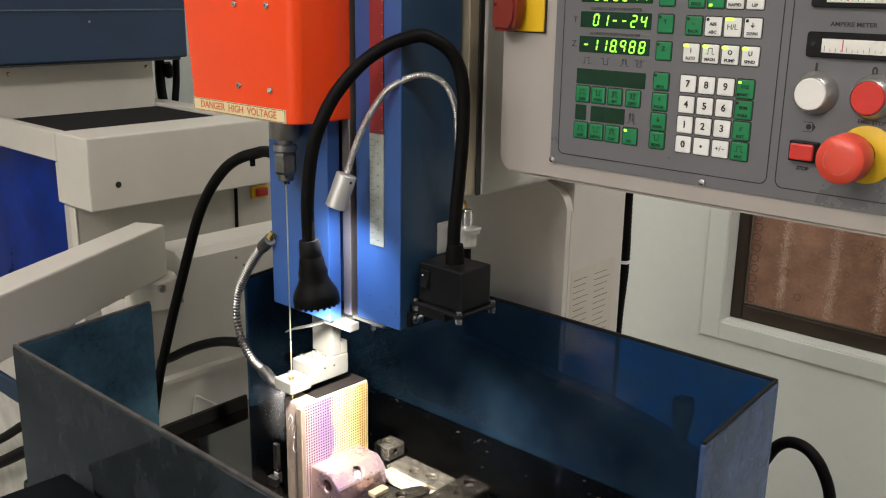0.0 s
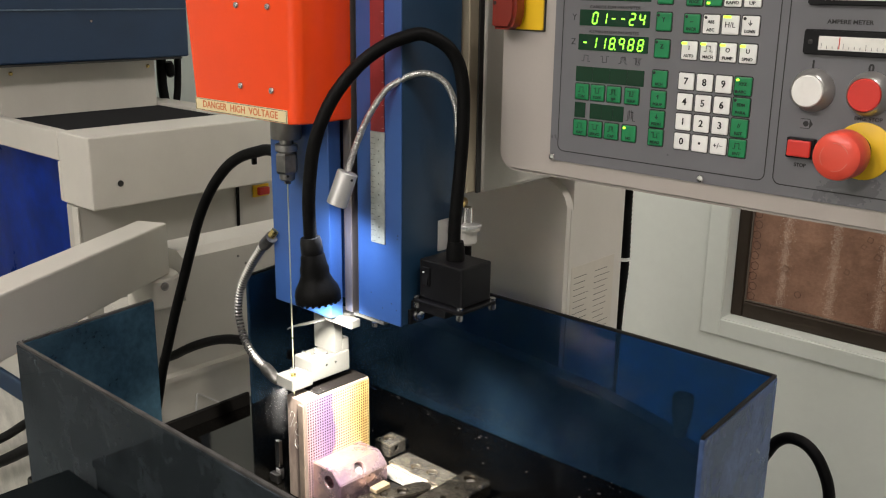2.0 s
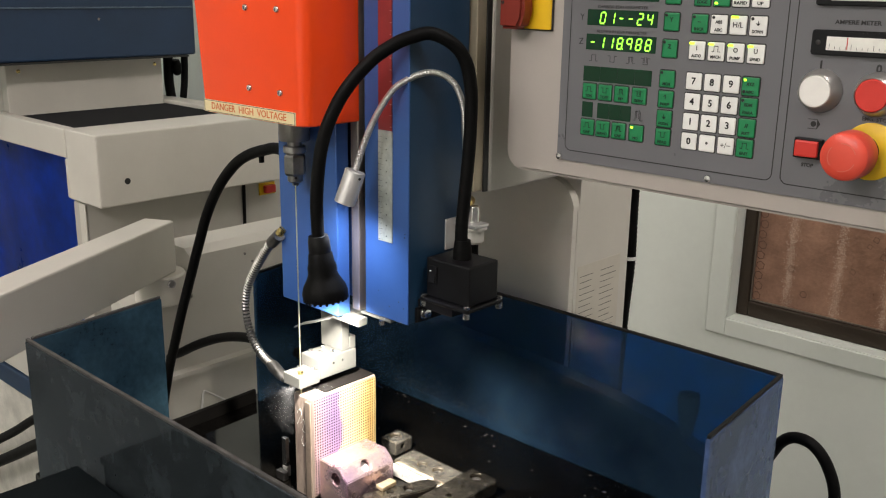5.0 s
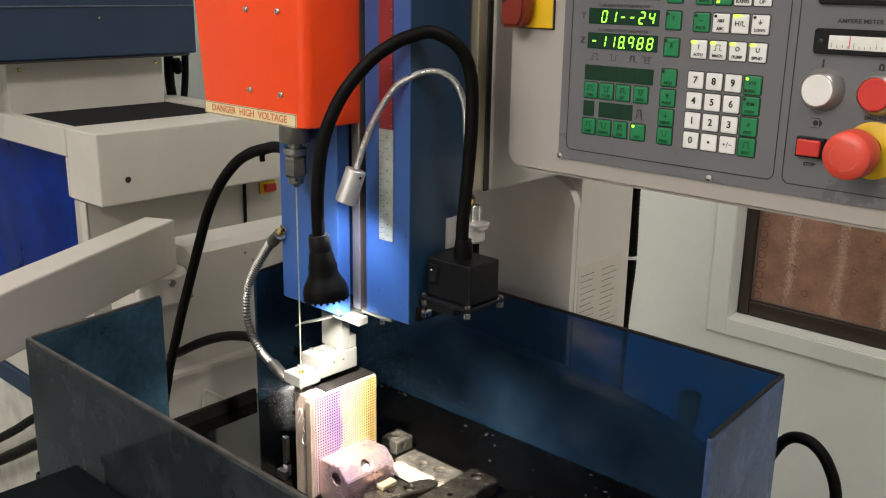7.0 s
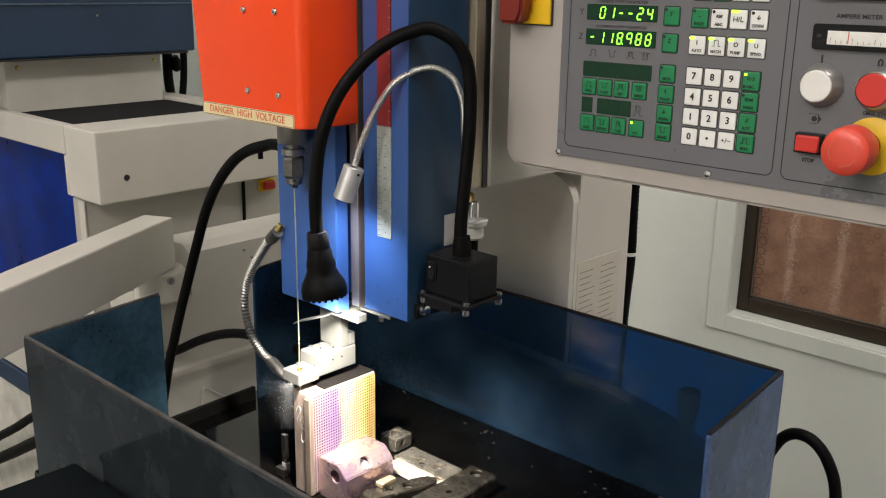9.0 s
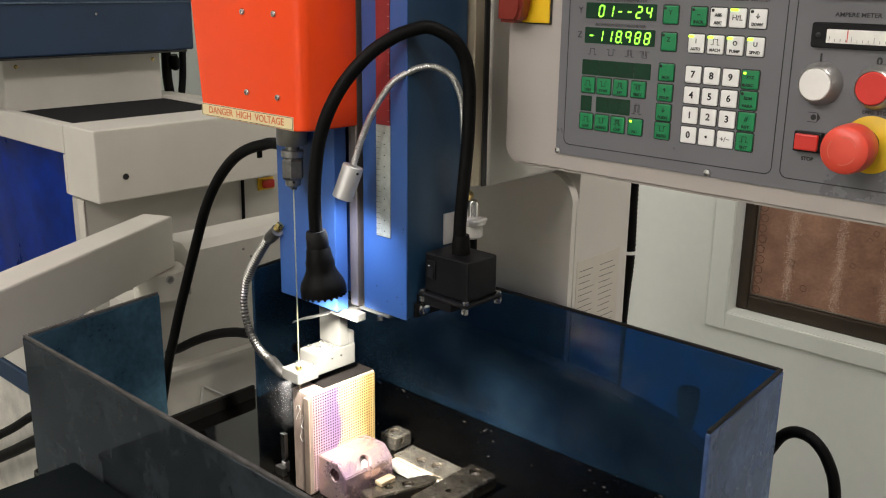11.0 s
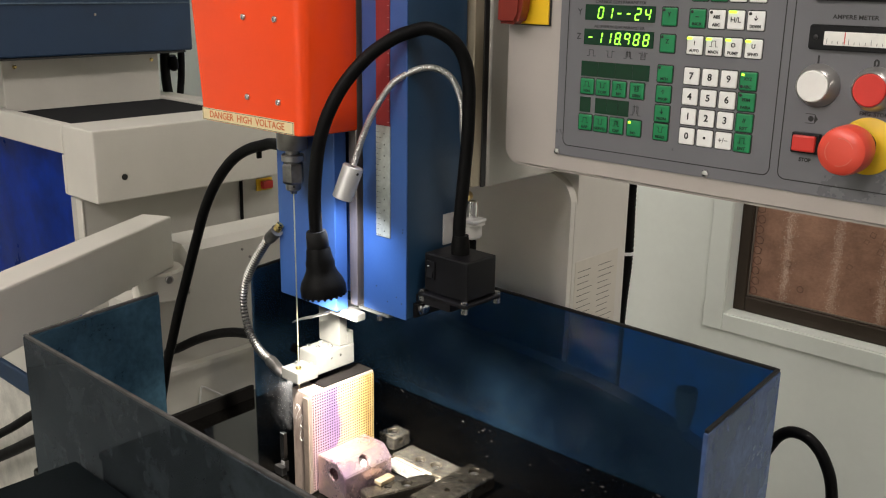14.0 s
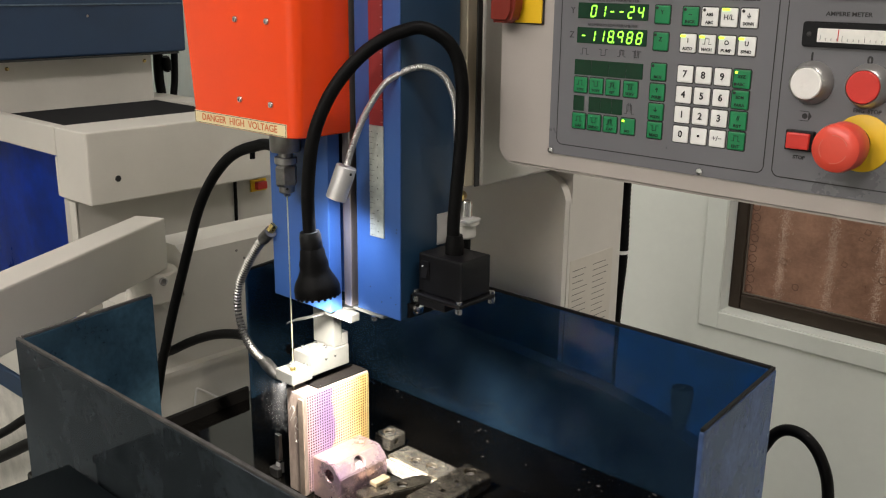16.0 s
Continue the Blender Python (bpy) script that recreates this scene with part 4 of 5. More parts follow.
HOSE = [(0.1500, 0.0440, 0.1010), (0.1440, 0.0411, 0.0950), (0.1238, 0.0452, 0.0818), (0.0928, 0.0514, 0.0532), (0.0652, 0.057, 0.0209), (0.0567, 0.0587, -0.0072), (0.067, 0.0566, -0.0333), (0.0906, 0.0519, -0.0482), (0.1200, 0.0460, -0.0525)]
part("corrugated_tube", tube(HOSE[1:], 0.0030, 16, 8, ribs=240, rib=0.0019), mat("corrugated_bright_steel", (0.38, 0.37, 0.35), 0.3, 1.0, var=0.1), hose, "bright corrugated tube")
# Dark core that puts the shade of the hose's grooves into its colour.
part("inner_tube", tube(HOSE[1:], 0.0038, 14, 8), mat("groove_shade", (0.03, 0.028, 0.025), 0.6, var=0.3), hose, "dark inner tube, the shade of the grooves", smooth=True)
part("union", lathe([(0.0062, 0), (0.0062, 0.022), (0.0050, 0.024)], 20, m=aim((0.1455, 0.0405, 0.0965), (0.1238, 0.0452, 0.0818))), DSTEEL, hose, smooth=True)
part("fitting", lathe([(0.0042, 0), (0.0042, 0.008)], 6, m=aim((0.1480, 0.0430, 0.1030), (0.1440, 0.040, 0.0955))), BRASS, hose, "brass fitting")
part("sleeve", lathe([(0.0062, 0), (0.0064, 0.004), (0.0058, 0.022), (0.0040, 0.030)], 20, m=aim((0.1180, 0.0464, -0.0523), (0.1608, 0.0378, -0.0605))), DSTEEL, hose, "oily brown sleeve", smooth=True)
part("nozzle_tip", lathe([(0.0030, 0), (0.0024, 0.014)], 14, m=aim((0.1470, 0.0405, -0.0580), (0.1608, 0.0378, -0.0605))), CHROME, hose, smooth=True)

# ================================================================ control panel
PY = 0.151
panel = root("control_panel", "grey control panel in a cream housing with lit green readouts", "control panel")


def plate(outline, y0, y1, material, name, parent, label="", bevel=0.0):
    bm = prism(outline, y1 - y0, m=Matrix.Translation((0, y0, 0)))
    if bevel:
        bmesh.ops.bevel(bm, geom=[e for e in bm.edges if abs(e.verts[0].co.y - y0) < 1e-6 and abs(e.verts[1].co.y - y0) < 1e-6], offset=bevel, segments=3, affect="EDGES")
    return part(name, bm, material, parent, label, smooth=bool(bevel))


housing = plate(rounded(0.3395, 0.86, 0.1775, 0.60, 0.017, 8), PY + 0.0012, PY + 0.075, HOUSING, "housing", panel, "cream sheet-metal housing", 0.003)
face = plate(rounded(0.3985, 0.85, 0.1935, 0.58, 0.001, 2), PY - 0.0004, PY + 0.0008, PANELG, "face_foil", panel, "satin grey printed face foil")


def outline_bar(x0, x1, z0, z1, r, w, parent):
    o, i = rounded(x0, x1, z0, z1, r, 6), rounded(x0 + w, x1 - w, z0 + w, z1 - w, r - w, 6)
    bm = bmesh.new()
    vo = [bm.verts.new((x, PY - 0.0006, z)) for x, z in o]
    vi = [bm.verts.new((x, PY - 0.0006, z)) for x, z in i]
    for k in range(len(o)):
        bm.faces.new((vo[k], vi[k], vi[(k + 1) % len(o)], vo[(k + 1) % len(o)]))
    return part("printed_border", bm, INK, parent)


outline_bar(0.4062, 0.5930, 0.2022, 0.52, 0.006, 0.0008, face)
outline_bar(0.5988, 0.83, 0.2015, 0.52, 0.006, 0.0008, face)
for x, z in ((0.4012, 0.1962), (0.5425, 0.1970), (0.690, 0.1970), (0.4012, 0.40)):
    bm = lathe([(0.0030, 0), (0.0030, 0.0008), (0.0024, 0.0019), (0.0010, 0.0023)], 18)
    bmesh.ops.transform(bm, matrix=pose(x, PY - 0.0004, z) @ Matrix.Rotation(radians(90), 4, "X"), verts=bm.verts)
    part("panel_screw", bm, CHROME, panel, "crosshead screw", smooth=True)

SEG = {"0": "abcdef", "1": "bc", "2": "abged", "3": "abgcd", "4": "fgbc", "5": "afgcd", "6": "fgedc", "7": "abc", "8": "abcdefg", "9": "abcfg", "-": "g"}


def digit(ch, x, z, w, hgt, parent, y):
    """A lit seven-segment figure, leaning to the right."""
    t, s = 0.00115, 0.14
    bm = bmesh.new()

    def bar(x0, z0, x1, z1):
        d = Vector((x1 - x0, 0, z1 - z0))
        n = Vector((-d.z, 0, d.x)).normalized() * t / 2
        e = d.normalized() * t / 2
        a, b = Vector((x0, 0, z0)), Vector((x1, 0, z1))
        pts = [a, a + e + n, b - e + n, b, b - e - n, a + e - n]
        vs = [bm.verts.new((x + p.x + s * p.z, y, z + p.z)) for p in pts]
        f = bm.faces.new(vs)
        f.normal_update()
        if f.normal.y > 0:
            f.normal_flip()

    g = 0.00016
    W, H = w / 2, hgt / 2
    lines = {"a": (-W, H, W, H), "g": (-W, 0, W, 0), "d": (-W, -H, W, -H), "f": (-W, H, -W, 0), "b": (W, H, W, 0), "e": (-W, 0, -W, -H), "c": (W, 0, W, -H)}
    for k in SEG[ch]:
        x0, z0, x1, z1 = lines[k]
        if z0 == z1:
            bar(x0 + g, z0, x1 - g, z1)
        else:
            bar(x0, z0 - g, x1, z1 + g)
    return part("lit_figure", bm, LEDG, parent)


def readout(z0, z1, text, letter, note):
    frame_part = plate(rounded(0.4230, 0.4885, z0, z1, 0.0006, 2), PY - 0.0008, PY - 0.0003, LCD, "readout_window", panel, "dark green readout window with lit figures")
    zc = (z0 + z1) / 2 - 0.0002
    for k, ch in enumerate(text):
        if ch in SEG:
            digit(ch, 0.4296 + 0.00870 * k, zc, 0.0043, 0.0086, frame_part, PY - 0.0011)
    if letter == "Z":
        part("lit_point", box(0.4296 + 0.00870 * 3 + 0.0024, 0.4296 + 0.00870 * 3 + 0.0034, PY - 0.0012, PY - 0.0010, zc - 0.0048, zc - 0.0038), LEDG, frame_part)
    words(letter, 0.0072, INK, face, 0.4178, PY - 0.0006, zc)
    words(note, 0.0034, INK, face, 0.4560, PY - 0.0006, z1 + 0.0022, width=0.047)


readout(0.3280, 0.3408, " 000044", "X", "COPPER EDM PARAMETER")
readout(0.3082, 0.3208, " 01--24", "Y", "CARBIDE EDM PARAMETER")
readout(0.2885, 0.3013, "-118988", "Z", "ALUMINUM EDM PARAMETER")
for x0, x1, z0, z1 in ((0.4220, 0.4383, 0.2628, 0.2752), (0.4386, 0.4549, 0.2628, 0.2752), (0.4552, 0.4712, 0.2628, 0.2752), (0.4715, 0.4868, 0.2628, 0.2752), (0.4224, 0.4330, 0.2330, 0.2456), (0.4376, 0.4488, 0.2330, 0.2456), (0.4491, 0.4598, 0.2330, 0.2456), (0.4601, 0.4700, 0.2330, 0.2456)):
    plate(rounded(x0, x1, z0, z1, 0.0004, 2), PY - 0.0008, PY - 0.0003, LCD, "dark_readout", panel, "unlit dark green readout window")


def pulse_mark(x, z, w, hgt, parent, material=INK, y=None, kind=0):
    """A printed pulse-wave sign out of thin bars."""
    y = PY - 0.0006 if y is None else y
    t = 0.00045
    bm = bmesh.new()
    pts = [(-0.5, -0.5), (-0.25, -0.5), (-0.25, 0.5), (0.25, 0.5), (0.25, -0.5), (0.5, -0.5)]
    if kind % 2:
        pts = [(a, -c) for a, c in pts]
    for (a, c), (d, e) in zip(pts, pts[1:]):
        xa, xb, za, zb = sorted((x + a * w, x + d * w)) + sorted((z + c * hgt, z + e * hgt))
        box(xa - t / 2, xb + t / 2, y - 0.00008, y, za - t / 2, zb + t / 2, bm=bm)
    if kind > 1:
        for k in (-0.12, 0.12):
            box(x + k * w - t / 2, x + k * w + t / 2, y - 0.00008, y, z - hgt * 0.3, z + hgt * 0.7, bm=bm)
    return part("printed_sign", bm, material, parent)


for k, x in enumerate((0.4310, 0.4490, 0.4665, 0.4800)):
    pulse_mark(x, 0.2820, 0.0080, 0.0048, face, kind=k)
pulse_mark(0.4765, 0.2385, 0.0090, 0.0070, face, kind=2)


def key(x, z, w, hgt, material, top="", bottom="", big="", led=None, dots=(), sign=None):
    k = part("key", box(x - w / 2, x + w / 2, PY - 0.0014, PY - 0.0003, z - hgt / 2, z + hgt / 2, 0.0009, 2), material, panel, "white membrane key" if material is KEYW else "green membrane key")
    o = rounded(x - w / 2 - 0.0008, x + w / 2 + 0.0008, z - hgt / 2 - 0.0008, z + hgt / 2 + 0.0008, 0.0016, 3)
    part("key_outline", prism(o, 0.0001, m=Matrix.Translation((0, PY - 0.00055, 0))), INK, k)
    ink = INK if material is KEYW else KEYT
    y = PY - 0.0018
    if big:
        words(big, 0.0072 if len(big) == 1 else 0.0056, ink, k, x, y, z, "key_legend", bold=0.00017 if len(big) == 1 else 0.0)
    if bottom:
        words(bottom, 0.0031, ink, k, x, y, z - hgt * 0.30, "key_legend", bold=0.00008, width=min(w * 0.86, 0.0018 * len(bottom) + 0.001))
    if top:
        words(top, 0.0046 if len(top) < 3 else 0.0032, ink, k, x, y, z + hgt * 0.12, "key_legend", bold=0.0001)
    if sign is not None:
        pulse_mark(x, z + hgt * 0.14, w * 0.5, hgt * 0.3, k, ink, y, sign)
    for dx, dz in dots:
        part("unlit_dot", lathe([(0.0012, 0), (0.0012, 0.0003)], 14, m=aim((x + dx * w, PY - 0.0016, z + dz * hgt), (x + dx * w, -9, z + dz * hgt))), mat("unlit_led", (0.02, 0.02, 0.018), 0.3), k)
    if led:
        dx, dz, wide = led
        bm = box(x + dx * w - wide / 2, x + dx * w + wide / 2, PY - 0.0021, PY - 0.0015, z + dz * hgt - 0.0009, z + dz * hgt + 0.0009, 0.0004, 2)
        part("lit_dot", bm, LEDY, k, "lit yellow-green lamp")
    return k


KW, KH = 0.0129, 0.0126
for row, z in zip(("789", "456", "123", "0.+"), (0.2700, 0.2544, 0.2391, 0.2239)):
    for ch, x in zip(row, (0.5239, 0.5392, 0.5546)):
        key(x, z, KW, KH, KEYW, big={".": "•", "+": "+/−"}.get(ch, ch))
for (bot, tp), z in zip((("ABC", "XYZ"), ("PARA", "EDM"), ("RST", "//"), ("ENT", "◇")), (0.2697, 0.2545, 0.2391, 0.2240)):
    key(0.5699, z, 0.0132, 0.0134, KEYG, top=tp if tp != "◇" else "", bottom=bot, led=(-0.32, 0.34, 0.0022) if bot == "ABC" else None, dots=((-0.35, 0.36),) if bot == "PARA" else ((-0.35, -0.3),) if bot == "ABC" else (), sign=0 if bot == "ENT" else None)
for (bot, tp), x in zip((("AUTO", "I"), ("MACH", "4"), ("PUMP", "O"), ("SPND", "U")), (0.5243, 0.5401, 0.5557, 0.5714)):
    key(x, 0.2932, 0.0130, 0.0136, KEYW, top=tp if tp != "4" else "", bottom=bot, led=(-0.33, 0.38, 0.0044), sign=0 if tp == "4" else None)
for (bot, tp, m_), x in zip((("INCR", "→→", KEYG), ("ABC", "ABS", KEYW), ("", "", KEYW), ("DOWN", "↓", KEYW)), (0.5247, 0.5405, 0.5557, 0.5712)):
    key(x, 0.3130, 0.0130, 0.0136, m_, top=tp if tp != "→→" else "--", bottom=bot, big="H/L" if not bot else "", led=(-0.2, 0.42, 0.006) if not bot else None, dots=((-0.34, 0.36),) if bot else ())
for (bot, m_), x in zip((("EDGE", KEYG), ("", KEYG), ("RAPID", KEYW), ("UP", KEYW)), (0.5255, 0.5410, 0.5560, 0.5712)):
    key(x, 0.3328, 0.0130, 0.0136, m_, bottom=bot, top="↑" if bot == "UP" else "", led=(-0.3, -0.34, 0.0026) if not bot else None)
for tp, bot, z in (("Y", "", 0.3135), ("Z", "", 0.2932), ("X", "", 0.3335)):
    key(0.5010, z, 0.0128, 0.0136, KEYG, top=tp, dots=((-0.36, 0.36),))
for (tp, bot), z in zip((("", "MCH"), ("↑", "PGUP"), ("↓", "PGDN"), ("", "READ")), (0.2700, 0.2543, 0.2389, 0.2244)):
    key(0.5008, z, 0.0130, 0.0130, KEYG, top=tp, bottom=bot, dots=((-0.36, 0.36),) if bot == "MCH" else (), sign=1 if bot == "READ" else None)
for k, (x, bot) in enumerate(zip((0.4290, 0.4443, 0.4600, 0.4768), ("TON", "TOFF", "IP", "SERV"))):
    key(x, 0.2546, 0.0130, 0.0128, KEYG, bottom=bot, sign=k)
for k, (x, bot) in enumerate(zip((0.4288, 0.4440, 0.4596, 0.4762), ("GAP", "SERVO", "CAP", "NO"))):
    key(x, 0.2246, 0.0130, 0.0130, KEYG, bottom=bot, sign=k if k < 3 else None, led=(-0.3, 0.34, 0.0024) if k == 3 else None)

# meters
METW = mat("meter_scale_white", (0.78, 0.77, 0.72), 0.3, var=0.06, scale=120)


def meter(z0, z1, title):
    mt = plate(rounded(0.6120, 0.6900, z0, z1, 0.0022, 3), PY - 0.0042, PY - 0.0004, BLACKP, "meter_bezel", panel, "black edgewise meter bezel", 0.0008)
    zc = (z0 + z1) / 2
    part("meter_window", box(0.6228, 0.6790, PY - 0.0048, PY - 0.0041, zc - 0.0050, zc + 0.0042, 0.0003), METW, mt, "white meter scale")
    for k in range(15):
        x = 0.6250 + k * 0.0037
        part("scale_line", box(x, x + 0.00022, PY - 0.0050, PY - 0.0047, zc - 0.0040, zc - (0.0005 if k % 4 == 0 else 0.0022)), INK, mt)
    part("pointer", box(0.6368, 0.6374, PY - 0.0051, PY - 0.0049, zc - 0.0040, zc + 0.0040), RED_S, mt, "red pointer")
    part("meter_screw", lathe([(0.0017, 0), (0.0017, 0.0005), (0.0009, 0.0008)], 14, m=aim((0.6170, PY - 0.0042, zc), (0.6170, -9, zc))), INK, mt)
    if title:
        words(title, 0.0040, INK, face, 0.6410, PY - 0.0006, z1 + 0.0052, bold=0.00010, width=0.031)


meter(0.2955, 0.3126, "AMPERE METER")
meter(0.3285, 0.3456, "")


def push_button(x, z, cap, label):
    m = aim((x, PY - 0.0004, z), (x, -9, z))
    b = part("push_button", lathe([(0.0150, 0), (0.0150, 0.0020), (0.0136, 0.0050), (0.0122, 0.0105), (0.0114, 0.0112), (0.0110, 0.0100)], 48, m=m), mat("satin_collar", (0.50, 0.49, 0.47), 0.35, 0.85, var=0.06), panel, "satin metal button collar", smooth=True)
    part("button_cap", lathe([(0.0109, 0.0095), (0.0109, 0.0114), (0.0102, 0.0120)], 40, m=m), cap, b, label, smooth=True)


WBX = (0.6215, 0.2711)
RBX = (0.6598, 0.2716)
push_button(WBX[0], WBX[1], mat("button_ivory", (0.80, 0.79, 0.75), 0.35, var=0.04), "ivory button face")
push_button(RBX[0], RBX[1], RED_S, "red button face")
words("I", 0.0075, INK, face, 0.6195, PY - 0.0006, 0.2885, bold=0.0003)
words("0", 0.0075, INK, face, 0.6586, PY - 0.0006, 0.2882, bold=0.0003)
words("EMG. STOP", 0.0038, INK, face, 0.6609, PY - 0.0006, 0.2547, bold=0.00008, width=0.0185)
words("STOP", 0.0036, INK, face, 0.6180, PY - 0.0006, 0.2178, bold=0.00016)
for a, b_, c, d in ((0.6150, 0.6215, 0.2506, 0.2510), (0.6150, 0.6215, 0.2440, 0.2444)):
    part("printed_sign", box(a, b_, PY - 0.0006, PY - 0.0005, c, d), INK, face)
part("printed_sign", lathe([(0.0020, 0), (0.0020, 0.0001), (0.0016, 0.0001), (0.0016, 0.00005)], 20, m=aim((0.6190, PY - 0.0005, 0.2475), (0.6190, -9, 0.2475))), INK, face)
part("printed_sign", prism([(0.6215, 0.2510), (0.6240, 0.2475), (0.6215, 0.2440)], 0.0001, m=Matrix.Translation((0, PY - 0.0006, 0))), INK, face)
sb = part("stop_button", box(0.6085, 0.6285, PY - 0.0055, PY - 0.0004, 0.2232, 0.2376, 0.0008), BLACKP, panel, "black square button frame")
part("stop_cap", box(0.6102, 0.6266, PY - 0.0085, PY - 0.0050, 0.2247, 0.2361, 0.0010), RED_S, sb, "red square stop cap")
ES = (0.6542, 0.2323)
m = aim((ES[0], PY - 0.0004, ES[1]), (ES[0], -9, ES[1]))
es = part("emergency_ring", lathe([(0.0196, 0), (0.0196, 0.0010), (0.0190, 0.0014)], 64, m=Matrix.Translation((0.0060, 0, 0.0007)) @ m), YELLOW, panel, "yellow emergency-stop disc", smooth=True)
part("stop_stem", lathe([(0.0120, 0.0013), (0.0120, 0.016)], 40, m=m), BLACKP, es, smooth=True)
mush = part("stop_mushroom", lathe([(0.0138, 0.0120), (0.0159, 0.0140), (0.0167, 0.0170), (0.0166, 0.0280), (0.0156, 0.0325), (0.0129, 0.0347), (0.0083, 0.0355), (0.0009, 0.0356)], 56, m=m), ESTOP, es, "red mushroom head", smooth=True)
for a0 in (20, 140, 260):
    bm = bmesh.new()
    pr = None
    for k in range(13):
        a = radians(a0 + 80 * k / 12)
        ring = [bm.verts.new((r * math.cos(a), r * math.sin(a), 0.0360)) for r in (0.0090, 0.0095)]
        if pr:
            bm.faces.new((pr[0], pr[1], ring[1], ring[0]))
        pr = ring
    bmesh.ops.transform(bm, matrix=m, verts=bm.verts)
    part("turn_arrow", bm, mat("faded_arrow", (0.70, 0.17, 0.12), 0.5), mush)

# main isolator on the housing
iso = part("isolator_plate", box(0.3440, 0.3870, PY - 0.0030, PY + 0.0011, 0.3025, 0.3450, 0.0008), YELLOW, panel, "yellow isolator plate")
part("isolator_edge", box(0.3432, 0.3878, PY - 0.0014, PY + 0.0010, 0.3015, 0.3460, 0.0006), INK, iso)
bm = prism([(0.3432, 0.3025), (0.3640, 0.3025), (0.3690, 0.3110), (0.3700, 0.3250), (0.3660, 0.3420), (0.3432, 0.3440)], 0.016, m=Matrix.Translation((0, PY - 0.0195, 0)))
bmesh.ops.bevel(bm, geom=bm.edges[:], offset=0.003, segments=3, affect="EDGES")
part("isolator_knob", bm, mat("dark_red_plastic", (0.20, 0.022, 0.012), 0.38, var=0.1), iso, "dark red rotary handle", smooth=True)
part("knob_hole", lathe([(0.0016, 0), (0.0016, 0.0004)], 14, m=aim((0.3480, PY - 0.0195, 0.3245), (0.3480, -9, 0.3245))), INK, iso)

# ================================================================ machine body behind the column
body = root("machine_pedestal", "off-white machine pedestal with a rating card", "machine pedestal")
top = [(0.2675 + 0.035 * math.cos(radians(a)), 0.100 + 0.035 * math.sin(radians(a))) for a in range(0, 91, 10)]
bm = prism([(0.02, -0.9), (0.3025, -0.9), *top, (0.02, 0.135)], 0.0115, m=Matrix.Translation((0, 0.320, 0)))
bmesh.ops.bevel(bm, geom=[e for e in bm.edges if all(v.co.y < 0.321 and v.co.x > 0.302 for v in e.verts)], offset=0.008, segments=4, affect="EDGES")
part("lower_casing", bm, WHITE, body, smooth=True)
part("rear_casing", box(0.02, 0.3025, 0.3315, 0.4365, -0.9, 0.1475), WHITE, body)
part("upper_casing", box(0.100, 0.3130, 0.1620, 0.50, 0.1480, 0.75, 0.003), GREY, body, "off-white upper casing")
part("way_cover", box(0.2720, 0.3092, 0.1440, 0.1600, 0.1500, 0.75, 0.001), mat("beige_way_cover", (0.38, 0.33, 0.24), 0.4, 0.4, var=0.15, scale=20, stretch=(1, 1, 0.15)), body, "beige metal way cover")
part("cover_seam", box(0.3093, 0.3112, 0.1560, 0.1618, 0.1490, 0.75), INK, body)
part("seam_bolt", lathe([(0.005, 0), (0.005, 0.010), (0.004, 0.012)], 12, m=pose(0.300, 0.150, 0.1400, 90, 0, 25)), BRASS, body)
card = part("rating_card", box(0.3026, 0.3032, 0.3330, 0.4200, -0.075, 0.0352, 0.0002), PAPER, body, "pale printed rating card")
rnd = random.Random(9)
for k in range(13):
    z = 0.022 - k * 0.0072
    for y0, y1 in ((0.338, 0.338 + rnd.uniform(0.022, 0.031)), (0.379, 0.379 + rnd.uniform(0.022, 0.034))):
        part("print_line", box(0.3033, 0.3034, y0, y1, z, z + 0.0007), mat("grey_print", (0.10, 0.095, 0.09), 0.6), card)
cond = root("conduit", "black corrugated conduit with a white tie", "conduit")
CON = [(0.268, 0.500, 0.26), (0.2661, 0.5, 0.0917), (0.2674, 0.5, 0.0002), (0.2628, 0.5, -0.0849), (0.258, 0.5, -0.30), (0.255, 0.5, -0.7)]
part("corrugated_tube", tube(CON, 0.0075, 12, 10, ribs=170, rib=0.0009), RUBBER, cond, smooth=True)
part("cable_tie", lathe([(0.0092, -0.002), (0.0092, 0.002)], 20, m=Matrix.Translation((0.2674, 0.5, 0.006))), KEYW, cond, "white cable tie", smooth=True)
loop = root("power_cable", "thick black cable looping beside the guard", "cable")
part("sheath", tube([(0.4920, 0.42, -0.2220), (0.5020, 0.42, -0.1740), (0.5112, 0.42, -0.1500), (0.5217, 0.42, -0.1317), (0.5360, 0.42, -0.1230), (0.5545, 0.42, -0.1260), (0.5715, 0.42, -0.1440), (0.5832, 0.42, -0.1777), (0.5880, 0.42, -0.2520), (0.5920, 0.42, -0.5020), (0.59, 0.42, FLOOR + 0.01)], 0.0063, 14, 10), RUBBER, loop, smooth=True)

# ================================================================ neighbouring machine
nb = root("neighbour_machine", "off-white neighbouring machine with black bellows and navy hood", "machine")
X1, Y0, Y1n, ZT = -0.676, 0.2738, 0.70, 0.0755
for nm, b in (
    ("tray_front", (-0.790, X1, Y0, Y1n, -0.0555, ZT)),
    ("tray_side", (-1.45, -0.792, Y0, 0.2955, 0.0205, ZT)),
    ("tray_corner", (-0.800, -0.7905, Y0 + 0.0002, 0.36, -0.0550, 0.0200)),
    ("tray_far_side", (-1.45, -0.792, 0.650, Y1n, -0.03, ZT)),
):
    part(nm, box(*b, 0.003), WHITE, nb)
